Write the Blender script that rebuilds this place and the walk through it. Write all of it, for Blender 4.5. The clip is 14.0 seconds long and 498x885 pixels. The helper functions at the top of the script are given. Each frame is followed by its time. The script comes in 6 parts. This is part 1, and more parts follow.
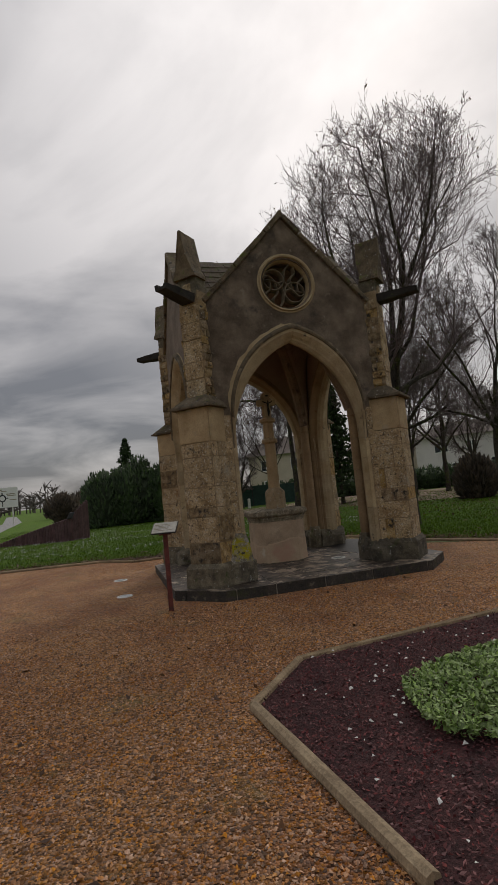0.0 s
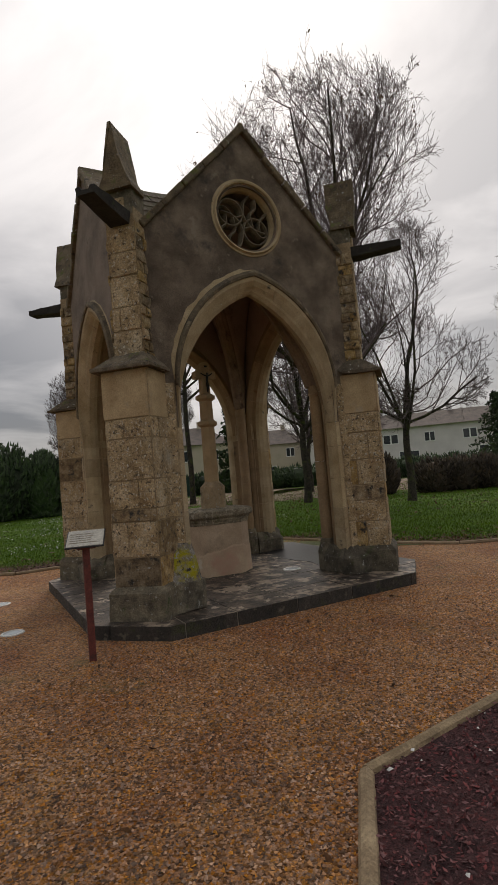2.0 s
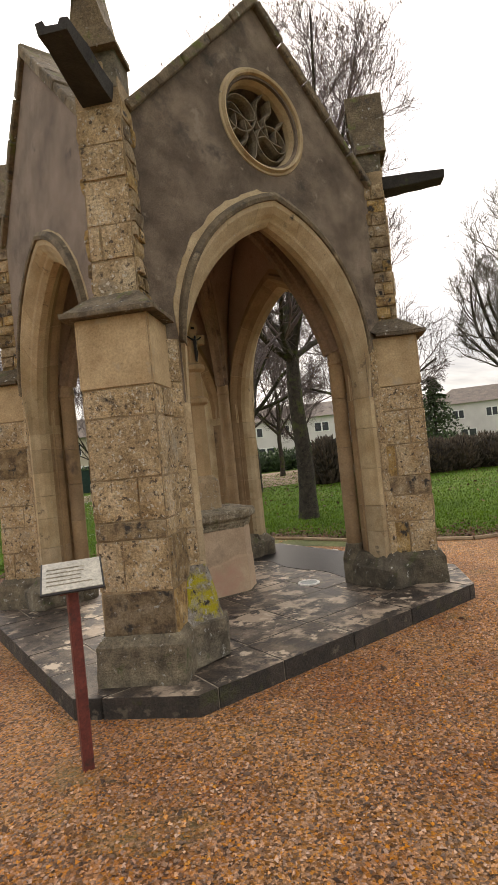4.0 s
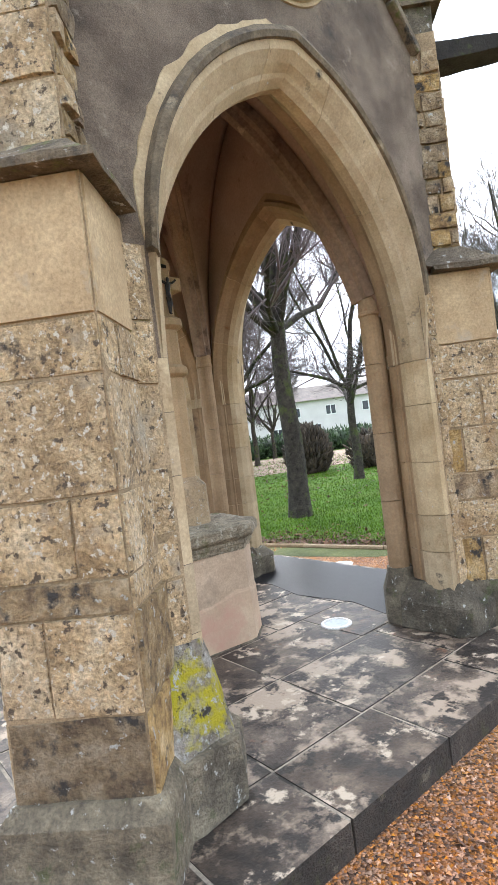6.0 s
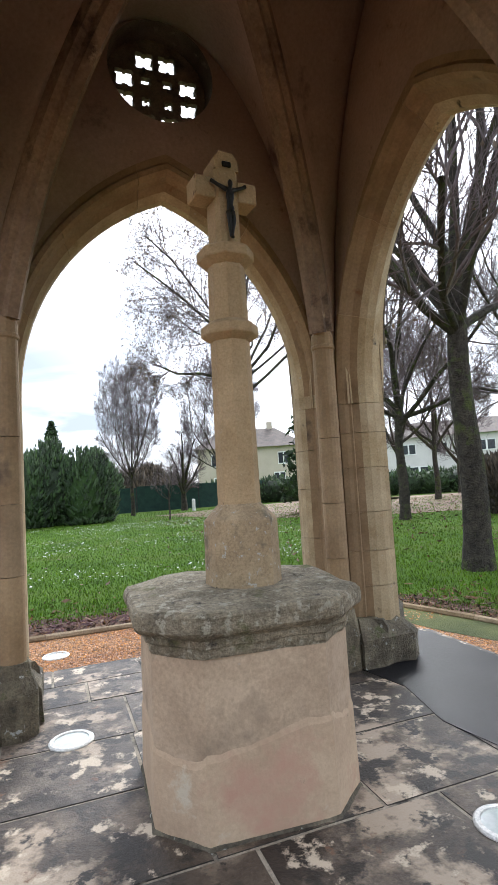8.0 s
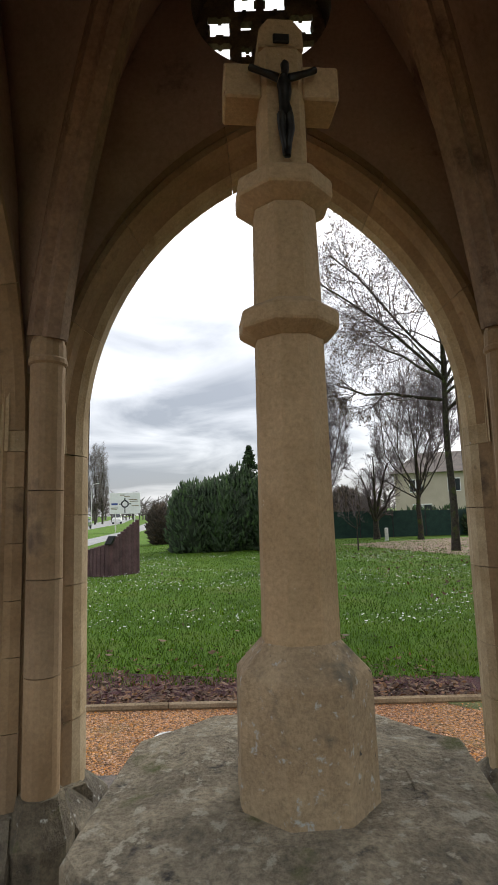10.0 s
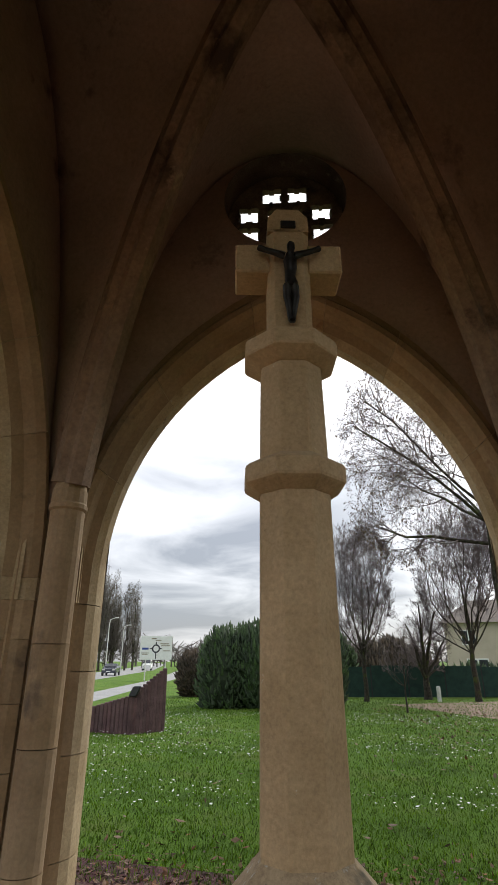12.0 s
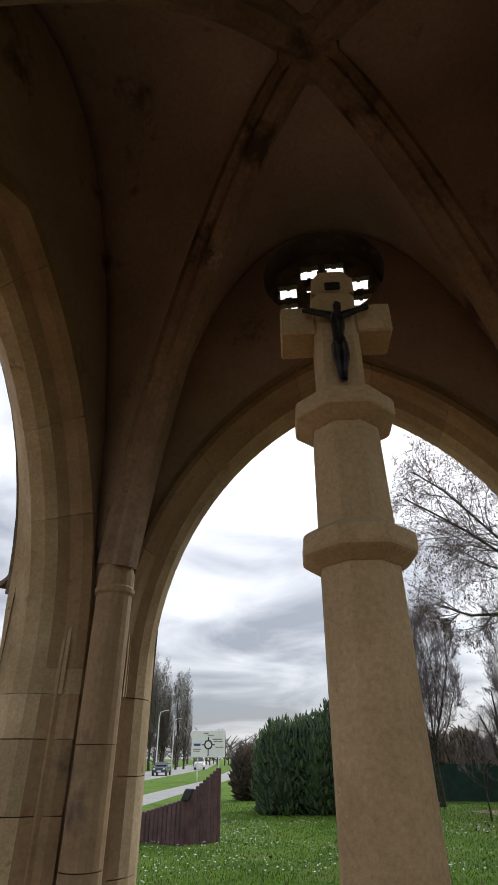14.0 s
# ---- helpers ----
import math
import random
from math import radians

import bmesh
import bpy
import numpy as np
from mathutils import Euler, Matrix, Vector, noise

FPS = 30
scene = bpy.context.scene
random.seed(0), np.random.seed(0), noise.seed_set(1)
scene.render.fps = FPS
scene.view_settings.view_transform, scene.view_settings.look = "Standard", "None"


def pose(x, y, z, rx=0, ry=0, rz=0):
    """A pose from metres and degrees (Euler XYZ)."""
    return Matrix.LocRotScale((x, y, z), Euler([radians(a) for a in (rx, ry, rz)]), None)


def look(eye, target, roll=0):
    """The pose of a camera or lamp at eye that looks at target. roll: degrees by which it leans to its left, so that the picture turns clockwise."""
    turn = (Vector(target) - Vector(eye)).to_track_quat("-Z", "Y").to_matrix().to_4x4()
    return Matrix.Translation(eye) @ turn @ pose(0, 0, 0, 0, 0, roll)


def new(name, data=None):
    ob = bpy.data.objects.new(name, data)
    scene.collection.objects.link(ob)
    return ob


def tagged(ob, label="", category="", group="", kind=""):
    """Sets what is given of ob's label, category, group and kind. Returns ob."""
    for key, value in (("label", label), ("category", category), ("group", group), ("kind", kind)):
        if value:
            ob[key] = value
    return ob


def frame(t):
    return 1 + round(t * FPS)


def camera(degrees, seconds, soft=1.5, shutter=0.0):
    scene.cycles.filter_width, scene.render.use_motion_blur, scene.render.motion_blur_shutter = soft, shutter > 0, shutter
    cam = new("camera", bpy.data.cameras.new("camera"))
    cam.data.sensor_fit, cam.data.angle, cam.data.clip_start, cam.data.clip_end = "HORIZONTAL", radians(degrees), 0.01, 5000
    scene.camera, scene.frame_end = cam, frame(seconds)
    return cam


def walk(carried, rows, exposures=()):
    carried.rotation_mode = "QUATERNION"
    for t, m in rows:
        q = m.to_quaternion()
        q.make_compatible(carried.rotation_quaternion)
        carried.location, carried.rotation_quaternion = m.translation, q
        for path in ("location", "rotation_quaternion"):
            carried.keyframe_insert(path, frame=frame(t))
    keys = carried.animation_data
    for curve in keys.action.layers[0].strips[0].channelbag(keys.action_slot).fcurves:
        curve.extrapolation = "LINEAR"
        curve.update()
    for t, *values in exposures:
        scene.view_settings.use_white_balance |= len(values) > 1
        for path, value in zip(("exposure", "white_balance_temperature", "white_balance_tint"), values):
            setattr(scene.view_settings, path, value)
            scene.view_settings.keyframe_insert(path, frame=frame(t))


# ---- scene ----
cam = camera(49.8, 14.0)
PATH = [
    (0, (-3.039, -9.388, 1.496), (-2.511, -7.466, 1.661), -5.7),
    (0.5, (-3.067, -8.866, 1.575), (-2.448, -6.971, 1.739), -6.3),
    (1, (-3.12, -8.272, 1.57), (-2.363, -6.428, 1.742), -6.0),
    (1.5, (-3.154, -7.733, 1.547), (-2.282, -5.94, 1.709), -4.4),
    (2, (-3.254, -7.193, 1.553), (-2.312, -5.432, 1.659), -4.8),
    (2.5, (-3.278, -6.656, 1.555), (-2.282, -4.922, 1.601), -5.7),
    (3, (-3.267, -6.15, 1.572), (-2.225, -4.444, 1.599), -6.0),
    (3.5, (-3.276, -5.719, 1.62), (-2.147, -4.069, 1.666), -5.5),
    (6, (-2.388, -3.682, 1.696), (-1.116, -2.138, 1.679), -7.0),
    (6.5, (-2.005, -3.434, 1.655), (-0.826, -1.819, 1.681), -6.0),
    (7, (-1.697, -3.111, 1.689), (-0.611, -1.433, 1.771), -5.0),
    (7.5, (-1.27, -2.78, 1.602), (-0.36, -1.008, 1.783), -3.6),
    (8, (-0.926, -2.481, 1.554), (-0.229, -0.612, 1.695), -3.4),
    (8.5, (-0.668, -2.095, 1.609), (-0.17, -0.159, 1.672), -3.6),
    (11, (-0.067, -1.378, 1.825), (-0.225, 0.545, 2.353), -0.0),
    (11.5, (-0.08, -1.394, 1.832), (-0.23, 0.482, 2.507), 0.0),
    (12, (-0.071, -1.394, 1.837), (-0.221, 0.453, 2.59), 0.0),
    (12.5, (-0.067, -1.397, 1.838), (-0.24, 0.415, 2.665), 0.1),
    (13, (-0.056, -1.409, 1.852), (-0.285, 0.369, 2.74), 0.2),
    (13.5, (-0.04, -1.408, 1.851), (-0.323, 0.332, 2.796), 0.0),
    (14, (-0.105, -1.287, 1.857), (-0.403, 0.412, 2.871), -0.2),
]
EXPOSURES = [(0.0, -0.3, 6800, 13), (1.0, -0.28, 6800, 13), (2.0, 0.0, 6900, 13), (2.5, 0.3, 6900, 13), (3.0, 0.72, 7400, 14), (3.7, 1.1, 7400, 14), (6.0, 2.4, 5850, 10), (7.5, 2.1, 5800, 10), (8.5, 1.65, 6100, 10), (11.0, 1.0, 6450, 10), (12.8, 1.18, 6450, 10), (13.5, 1.12, 6420, 10), (14.0, 0.95, 6350, 11)]
walk(cam, [(t, look(eye, target, roll)) for t, eye, target, roll in PATH], EXPOSURES)


# ---- world, sun ----
world = bpy.data.worlds.new("overcast_sky")
scene.world = world
world.use_nodes = True
SUN_AZ, SUN_EL = math.atan2(0.62, 0.45), radians(38)
SUN = Vector((math.cos(SUN_AZ) * math.cos(SUN_EL), math.sin(SUN_AZ) * math.cos(SUN_EL), math.sin(SUN_EL)))


class Nodes:
    """Small helper to write node trees."""

    def __init__(self, tree):
        self.t = tree

    def n(self, kind, operation="", blend_type="", sky_type="", sun_disc=None, sun_elevation=None, sun_rotation=None, **values):
        node = self.t.nodes.new(kind)
        if operation:
            node.operation = operation
        if blend_type:
            node.blend_type = blend_type
        if sky_type:
            node.sky_type, node.sun_disc, node.sun_elevation, node.sun_rotation = sky_type, sun_disc, sun_elevation, sun_rotation
        for k, v in values.items():
            node.inputs[k.replace("_", " ")].default_value = v
        return node

    def link(self, a, b):
        self.t.links.new(a, b)


wt = world.node_tree
wn = Nodes(wt)
wt.nodes.clear()
w_out = wt.nodes.new("ShaderNodeOutputWorld")
w_bg = wt.nodes.new("ShaderNodeBackground")
w_sky = wn.n("ShaderNodeTexSky", sky_type="NISHITA", sun_disc=False, sun_elevation=SUN_EL, sun_rotation=math.pi / 2 - SUN_AZ)
w_co = wt.nodes.new("ShaderNodeTexCoord")
w_sep = wt.nodes.new("ShaderNodeSeparateXYZ")
wn.link(w_co.outputs["Generated"], w_sep.inputs[0])
w_up = wn.n("ShaderNodeMath", operation="MAXIMUM")
wn.link(w_sep.outputs["Z"], w_up.inputs[0])
w_up.inputs[1].default_value = 0.0
w_den = wn.n("ShaderNodeMath", operation="ADD")
wn.link(w_up.outputs[0], w_den.inputs[0])
w_den.inputs[1].default_value = 0.22
w_flat = wn.n("ShaderNodeVectorMath", operation="DIVIDE")
w_comb = wt.nodes.new("ShaderNodeCombineXYZ")
for i in range(3):
    wn.link(w_den.outputs[0], w_comb.inputs[i])
wn.link(w_co.outputs["Generated"], w_flat.inputs[0])
wn.link(w_comb.outputs[0], w_flat.inputs[1])
w_n1 = wn.n("ShaderNodeTexNoise", Scale=1.3, Detail=7.0, Roughness=0.52, Distortion=0.6)
wn.link(w_flat.outputs[0], w_n1.inputs["Vector"])
w_ramp = wt.nodes.new("ShaderNodeValToRGB")
w_ramp.color_ramp.elements[0].position, w_ramp.color_ramp.elements[0].color = 0.38, (0.27, 0.285, 0.315, 1)
w_ramp.color_ramp.elements[1].position, w_ramp.color_ramp.elements[1].color = 0.64, (0.72, 0.725, 0.745, 1)
wn.link(w_n1.outputs["Fac"], w_ramp.inputs[0])
# thin cloud in front of the sun glows
w_dot = wn.n("ShaderNodeVectorMath", operation="DOT_PRODUCT")
wn.link(w_co.outputs["Generated"], w_dot.inputs[0])
w_dot.inputs[1].default_value = SUN
w_pow = wn.n("ShaderNodeMapRange", From_Min=0.75, From_Max=1.0, To_Min=0.0, To_Max=0.9)
wn.link(w_dot.outputs["Value"], w_pow.inputs["Value"])
w_glow = wn.n("ShaderNodeMixRGB", blend_type="ADD")
wn.link(w_pow.outputs[0], w_glow.inputs[0])
w_zen = wn.n("ShaderNodeMapRange", From_Min=0.0, From_Max=1.0, To_Min=0.6, To_Max=1.4)
wn.link(w_up.outputs[0], w_zen.inputs["Value"])
w_over = wn.n("ShaderNodeVectorMath", operation="SCALE")
wn.link(w_ramp.outputs[0], w_over.inputs[0])
wn.link(w_zen.outputs[0], w_over.inputs["Scale"])
wn.link(w_over.outputs[0], w_glow.inputs[1])
w_glow.inputs[2].default_value = (0.5, 0.49, 0.47, 1)
w_mix = wn.n("ShaderNodeMixRGB", blend_type="MIX")
w_mix.inputs[0].default_value = 0.93
w_skys = wn.n("ShaderNodeMixRGB", blend_type="MULTIPLY")
w_skys.inputs[0].default_value = 1.0
w_skys.inputs[2].default_value = (0.12, 0.12, 0.12, 1)
wn.link(w_sky.outputs[0], w_skys.inputs[1])
wn.link(w_skys.outputs[0], w_mix.inputs[1])
wn.link(w_glow.outputs[0], w_mix.inputs[2])
wn.link(w_mix.outputs[0], w_bg.inputs["Color"])
w_bg.inputs["Strength"].default_value = 1.0
wn.link(w_bg.outputs[0], w_out.inputs["Surface"])

sun_data = bpy.data.lights.new("sun", "SUN")
sun_data.energy, sun_data.angle, sun_data.color = 1.5, radians(25), (1.0, 0.96, 0.9)
sun = new("sun", sun_data)
sun.matrix_world = look(SUN * 50, (0, 0, 0))


# ---- materials ----
def material(name, cols, rough=0.85, scale=6.0, fine=60.0, bump=0.3, bump_dist=0.01, metal=0.0, rand=0.0, spots=(), grain=0.35, island=False, coat=0.0, trans=None):
    """cols: two or three colours mixed by a broad noise; fine grain darkens and lightens them; spots: (colour, scale, threshold, softness) laid over."""
    m = bpy.data.materials.new(name)
    m.use_nodes = True
    t = m.node_tree
    k = Nodes(t)
    bsdf = t.nodes["Principled BSDF"]
    bsdf.inputs["Roughness"].default_value, bsdf.inputs["Metallic"].default_value = rough, metal
    co = t.nodes.new("ShaderNodeNewGeometry")
    pos = co.outputs["Position"]
    broad = k.n("ShaderNodeTexNoise", Scale=scale, Detail=5.0, Roughness=0.6)
    k.link(pos, broad.inputs["Vector"])
    ramp = t.nodes.new("ShaderNodeValToRGB")
    els = ramp.color_ramp.elements
    while len(els) < len(cols):
        els.new(0.5)
    for i, c in enumerate(cols):
        els[i].position = 0.32 + 0.36 * i / max(1, len(cols) - 1)
        els[i].color = (*c, 1)
    k.link(broad.outputs["Fac"], ramp.inputs[0])
    colour = ramp.outputs[0]
    grain_n = k.n("ShaderNodeTexNoise", Scale=fine, Detail=4.0, Roughness=0.7)
    k.link(pos, grain_n.inputs["Vector"])
    if rand:
        src = co.outputs["Random Per Island"] if island else t.nodes.new("ShaderNodeObjectInfo").outputs["Random"]
        hsv = t.nodes.new("ShaderNodeHueSaturation")
        val = k.n("ShaderNodeMapRange", To_Min=1 - rand, To_Max=1 + rand)
        k.link(src, val.inputs["Value"])
        k.link(val.outputs[0], hsv.inputs["Value"])
        wob = k.n("ShaderNodeMath", operation="MULTIPLY_ADD")
        frac = k.n("ShaderNodeMath", operation="FRACT")
        mul = k.n("ShaderNodeMath", operation="MULTIPLY")
        k.link(src, mul.inputs[0])
        mul.inputs[1].default_value = 17.3
        k.link(mul.outputs[0], frac.inputs[0])
        k.link(frac.outputs[0], wob.inputs[0])
        wob.inputs[1].default_value, wob.inputs[2].default_value = rand * 0.8, 1 - rand * 0.4
        k.link(wob.outputs[0], hsv.inputs["Saturation"])
        k.link(colour, hsv.inputs["Color"])
        colour = hsv.outputs[0]
    if grain:
        g = k.n("ShaderNodeMapRange", From_Min=0.3, From_Max=0.7, To_Min=1 - grain, To_Max=1 + grain)
        k.link(grain_n.outputs["Fac"], g.inputs["Value"])
        mx = k.n("ShaderNodeVectorMath", operation="SCALE")
        k.link(colour, mx.inputs[0])
        k.link(g.outputs[0], mx.inputs["Scale"])
        colour = mx.outputs[0]
    height = grain_n.outputs["Fac"]
    for c, s, th, soft in spots:
        sn = k.n("ShaderNodeTexNoise", Scale=s, Detail=6.0, Roughness=0.65)
        off = k.n("ShaderNodeVectorMath", operation="ADD")
        k.link(pos, off.inputs[0])
        off.inputs[1].default_value = (s * 1.7, th * 13.0, c[0] * 31)
        k.link(off.outputs[0], sn.inputs["Vector"])
        fac = k.n("ShaderNodeMapRange", From_Min=th, From_Max=th + soft)
        k.link(sn.outputs["Fac"], fac.inputs["Value"])
        mm = k.n("ShaderNodeMixRGB", blend_type="MIX")
        k.link(fac.outputs[0], mm.inputs[0])
        k.link(colour, mm.inputs[1])
        mm.inputs[2].default_value = (*c, 1)
        colour = mm.outputs[0]
    k.link(colour, bsdf.inputs["Base Color"])
    if bump:
        b = k.n("ShaderNodeBump", Strength=bump, Distance=bump_dist)
        add = k.n("ShaderNodeMath", operation="MULTIPLY_ADD")
        k.link(broad.outputs["Fac"], add.inputs[0])
        add.inputs[1].default_value = 1.2
        k.link(height, add.inputs[2])
        k.link(add.outputs[0], b.inputs["Height"])
        k.link(b.outputs[0], bsdf.inputs["Normal"])
    if coat:
        bsdf.inputs["Coat Weight"].default_value = coat
    if trans:
        bsdf.inputs["Transmission Weight"].default_value = trans
    return m


LICHEN, SOOT, YELLOW = (0.42, 0.42, 0.38), (0.045, 0.04, 0.034), (0.42, 0.38, 0.02)
M_STONE = material("ochre_limestone", [(0.28, 0.195, 0.1), (0.46, 0.34, 0.19), (0.57, 0.46, 0.295)], 0.9, 5, 50, 1.0, 0.03, rand=0.08, grain=0.5, spots=[((0.33, 0.21, 0.1), 3, 0.58, 0.14), ((0.37, 0.32, 0.235), 2.6, 0.58, 0.14), (SOOT, 5, 0.62, 0.1), ((0.1, 0.076, 0.05), 22, 0.57, 0.06), ((0.6, 0.55, 0.44), 30, 0.58, 0.04)])
M_PLASTER = material("smooth_ochre_repair", [(0.33, 0.235, 0.125), (0.48, 0.365, 0.21)], 0.9, 3.5, 60, 0.35, 0.01, grain=0.25, spots=[((0.27, 0.18, 0.09), 3, 0.57, 0.14), ((0.37, 0.31, 0.22), 5, 0.6, 0.12), (SOOT, 14, 0.68, 0.05)])
M_RUBBLE = material("dark_rubble", [(0.13, 0.085, 0.045), (0.3, 0.21, 0.1), (0.42, 0.33, 0.2)], 0.92, 10, 60, 0.9, 0.03, rand=0.45, spots=[(SOOT, 9, 0.55, 0.1), (LICHEN, 20, 0.62, 0.05)])
M_MORTAR = material("old_mortar", [(0.2, 0.145, 0.08), (0.38, 0.285, 0.17)], 0.95, 9, 90, 0.6, 0.012)
M_TRIM = material("dressed_limestone", [(0.31, 0.23, 0.125), (0.46, 0.37, 0.23)], 0.88, 4, 70, 0.3, 0.008, rand=0.12, grain=0.2, spots=[(SOOT, 7, 0.63, 0.1), ((0.2, 0.13, 0.06), 3, 0.62, 0.12), (LICHEN, 25, 0.66, 0.06)])
# Inner piers, and arch stones' inner sides darkened for the dim interior.
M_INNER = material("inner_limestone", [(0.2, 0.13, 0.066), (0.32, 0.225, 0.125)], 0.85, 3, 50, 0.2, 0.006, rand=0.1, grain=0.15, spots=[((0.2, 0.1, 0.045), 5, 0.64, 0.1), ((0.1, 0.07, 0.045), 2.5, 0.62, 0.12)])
M_RENDER = material("weathered_roughcast", [(0.06, 0.044, 0.03), (0.14, 0.107, 0.076), (0.24, 0.19, 0.14)], 0.95, 2.4, 140, 0.8, 0.012, spots=[((0.24, 0.2, 0.15), 6, 0.62, 0.06), (SOOT, 2.2, 0.56, 0.14)])
# Smoother side-gable render, its colour lightened for the sky light that side gets.
M_RENDERLIT = material("sky_lit_brown_render", [(0.13, 0.1, 0.078), (0.2, 0.155, 0.12), (0.25, 0.2, 0.16)], 0.95, 2.0, 120, 0.5, 0.008, spots=[(SOOT, 2.6, 0.62, 0.14)])
M_VAULT = material("vault_plaster", [(0.25, 0.178, 0.13), (0.37, 0.27, 0.2)], 0.9, 1.3, 40, 0.2, 0.006, grain=0.15, spots=[((0.1, 0.06, 0.043), 1.7, 0.6, 0.1), ((0.2, 0.13, 0.09), 6.0, 0.63, 0.08)])
M_RIB = material("rib_stone", [(0.15, 0.1, 0.065), (0.26, 0.18, 0.115)], 0.9, 2.5, 40, 0.4, 0.01, grain=0.2, spots=[((0.06, 0.038, 0.025), 3.5, 0.56, 0.12), ((0.34, 0.25, 0.16), 6, 0.64, 0.08)])
# Darker than the window ring: its backlit silhouette is put into the colour.
M_TRACERY = material("backlit_tracery_stone", [(0.1, 0.08, 0.055), (0.22, 0.18, 0.12)], 0.9, 6, 60, 0.4, 0.008, spots=[(SOOT, 6, 0.56, 0.12)])
M_HOOD = material("weathered_hood_mould", [(0.07, 0.055, 0.035), (0.2, 0.155, 0.095)], 0.92, 6, 60, 0.6, 0.012, grain=0.3, spots=[(SOOT, 4, 0.55, 0.14), ((0.38, 0.31, 0.2), 5, 0.63, 0.1)])
M_TILE = material("mossy_roof_tile", [(0.06, 0.05, 0.035), (0.12, 0.09, 0.06), (0.08, 0.085, 0.035)], 0.9, 5, 60, 0.5, 0.02, rand=0.3, spots=[((0.1, 0.12, 0.03), 7, 0.58, 0.1)])
M_COPING = material("mossy_coping", [(0.085, 0.065, 0.04), (0.2, 0.155, 0.095)], 0.92, 7, 60, 0.8, 0.025, rand=0.25, spots=[((0.12, 0.14, 0.035), 5, 0.58, 0.1), (SOOT, 8, 0.58, 0.1), (LICHEN, 20, 0.63, 0.06)])
M_PLINTH = material("damp_plinth_stone", [(0.06, 0.052, 0.036), (0.13, 0.11, 0.075), (0.22, 0.19, 0.13)], 0.85, 7, 60, 0.8, 0.03, rand=0.25, spots=[((0.07, 0.09, 0.025), 6, 0.58, 0.12), (LICHEN, 20, 0.62, 0.05)])
M_MOSSY = material("yellow_lichen_stone", [(0.12, 0.105, 0.08), (0.27, 0.24, 0.19), (0.42, 0.4, 0.36)], 0.92, 9, 60, 1.0, 0.03, spots=[((0.42, 0.37, 0.012), 3.4, 0.47, 0.09), (LICHEN, 26, 0.57, 0.05), (SOOT, 14, 0.56, 0.08)])
M_SLAB = material("wet_stone_slab", [(0.022, 0.017, 0.013), (0.07, 0.052, 0.037), (0.2, 0.155, 0.115)], 0.55, 4.0, 60, 0.5, 0.01, rand=0.3, grain=0.4, spots=[((0.37, 0.29, 0.21), 2.2, 0.53, 0.07), ((0.52, 0.43, 0.32), 5.5, 0.58, 0.05), ((0.022, 0.017, 0.013), 7, 0.53, 0.06), ((0.15, 0.08, 0.045), 6, 0.64, 0.06)])
M_KERB = material("dark_step_edge", [(0.02, 0.018, 0.014), (0.065, 0.053, 0.04)], 0.6, 5, 60, 1.0, 0.03, rand=0.2, grain=0.5, spots=[((0.15, 0.13, 0.09), 9, 0.58, 0.08), ((0.055, 0.06, 0.02), 6, 0.56, 0.1)])


def gravel_material(name, dark, light, moss, cell=68.0):
    """Loose stones: cells of their own tint with a raised relief, over broad damp and mossy areas."""
    m = bpy.data.materials.new(name)
    m.use_nodes = True
    t, k = m.node_tree, Nodes(m.node_tree)
    bsdf = t.nodes["Principled BSDF"]
    bsdf.inputs["Roughness"].default_value = 0.8
    pos = t.nodes.new("ShaderNodeNewGeometry").outputs["Position"]
    broad = k.n("ShaderNodeTexNoise", Scale=0.8, Detail=5.0, Roughness=0.6)
    k.link(pos, broad.inputs["Vector"])
    base = t.nodes.new("ShaderNodeValToRGB")
    base.color_ramp.elements[0].position, base.color_ramp.elements[0].color = 0.35, (*dark, 1)
    base.color_ramp.elements[1].position, base.color_ramp.elements[1].color = 0.65, (*light, 1)
    k.link(broad.outputs["Fac"], base.inputs[0])
    vor = k.n("ShaderNodeTexVoronoi", Scale=cell)
    k.link(pos, vor.inputs["Vector"])
    tint = t.nodes.new("ShaderNodeSeparateColor")
    k.link(vor.outputs["Color"], tint.inputs[0])
    val = k.n("ShaderNodeMapRange", To_Min=0.25, To_Max=2.0)
    k.link(tint.outputs[0], val.inputs["Value"])
    sat = k.n("ShaderNodeMapRange", To_Min=0.8, To_Max=1.25)
    k.link(tint.outputs[1], sat.inputs["Value"])
    hsv = t.nodes.new("ShaderNodeHueSaturation")
    k.link(base.outputs[0], hsv.inputs["Color"])
    k.link(val.outputs[0], hsv.inputs["Value"])
    k.link(sat.outputs[0], hsv.inputs["Saturation"])
    green = k.n("ShaderNodeTexNoise", Scale=1.1, Detail=6.0, Roughness=0.7)
    k.link(pos, green.inputs["Vector"])
    fac = k.n("ShaderNodeMapRange", From_Min=0.56, From_Max=0.72, To_Max=0.75)
    k.link(green.outputs["Fac"], fac.inputs["Value"])
    mix = k.n("ShaderNodeMixRGB", blend_type="MIX")
    k.link(fac.outputs[0], mix.inputs[0])
    k.link(hsv.outputs[0], mix.inputs[1])
    mix.inputs[2].default_value = (*moss, 1)
    k.link(mix.outputs[0], bsdf.inputs["Base Color"])
    bump = k.n("ShaderNodeBump", Strength=1.0, Distance=0.03)
    bump.invert = True
    k.link(vor.outputs["Distance"], bump.inputs["Height"])
    k.link(bump.outputs[0], bsdf.inputs["Normal"])
    return m


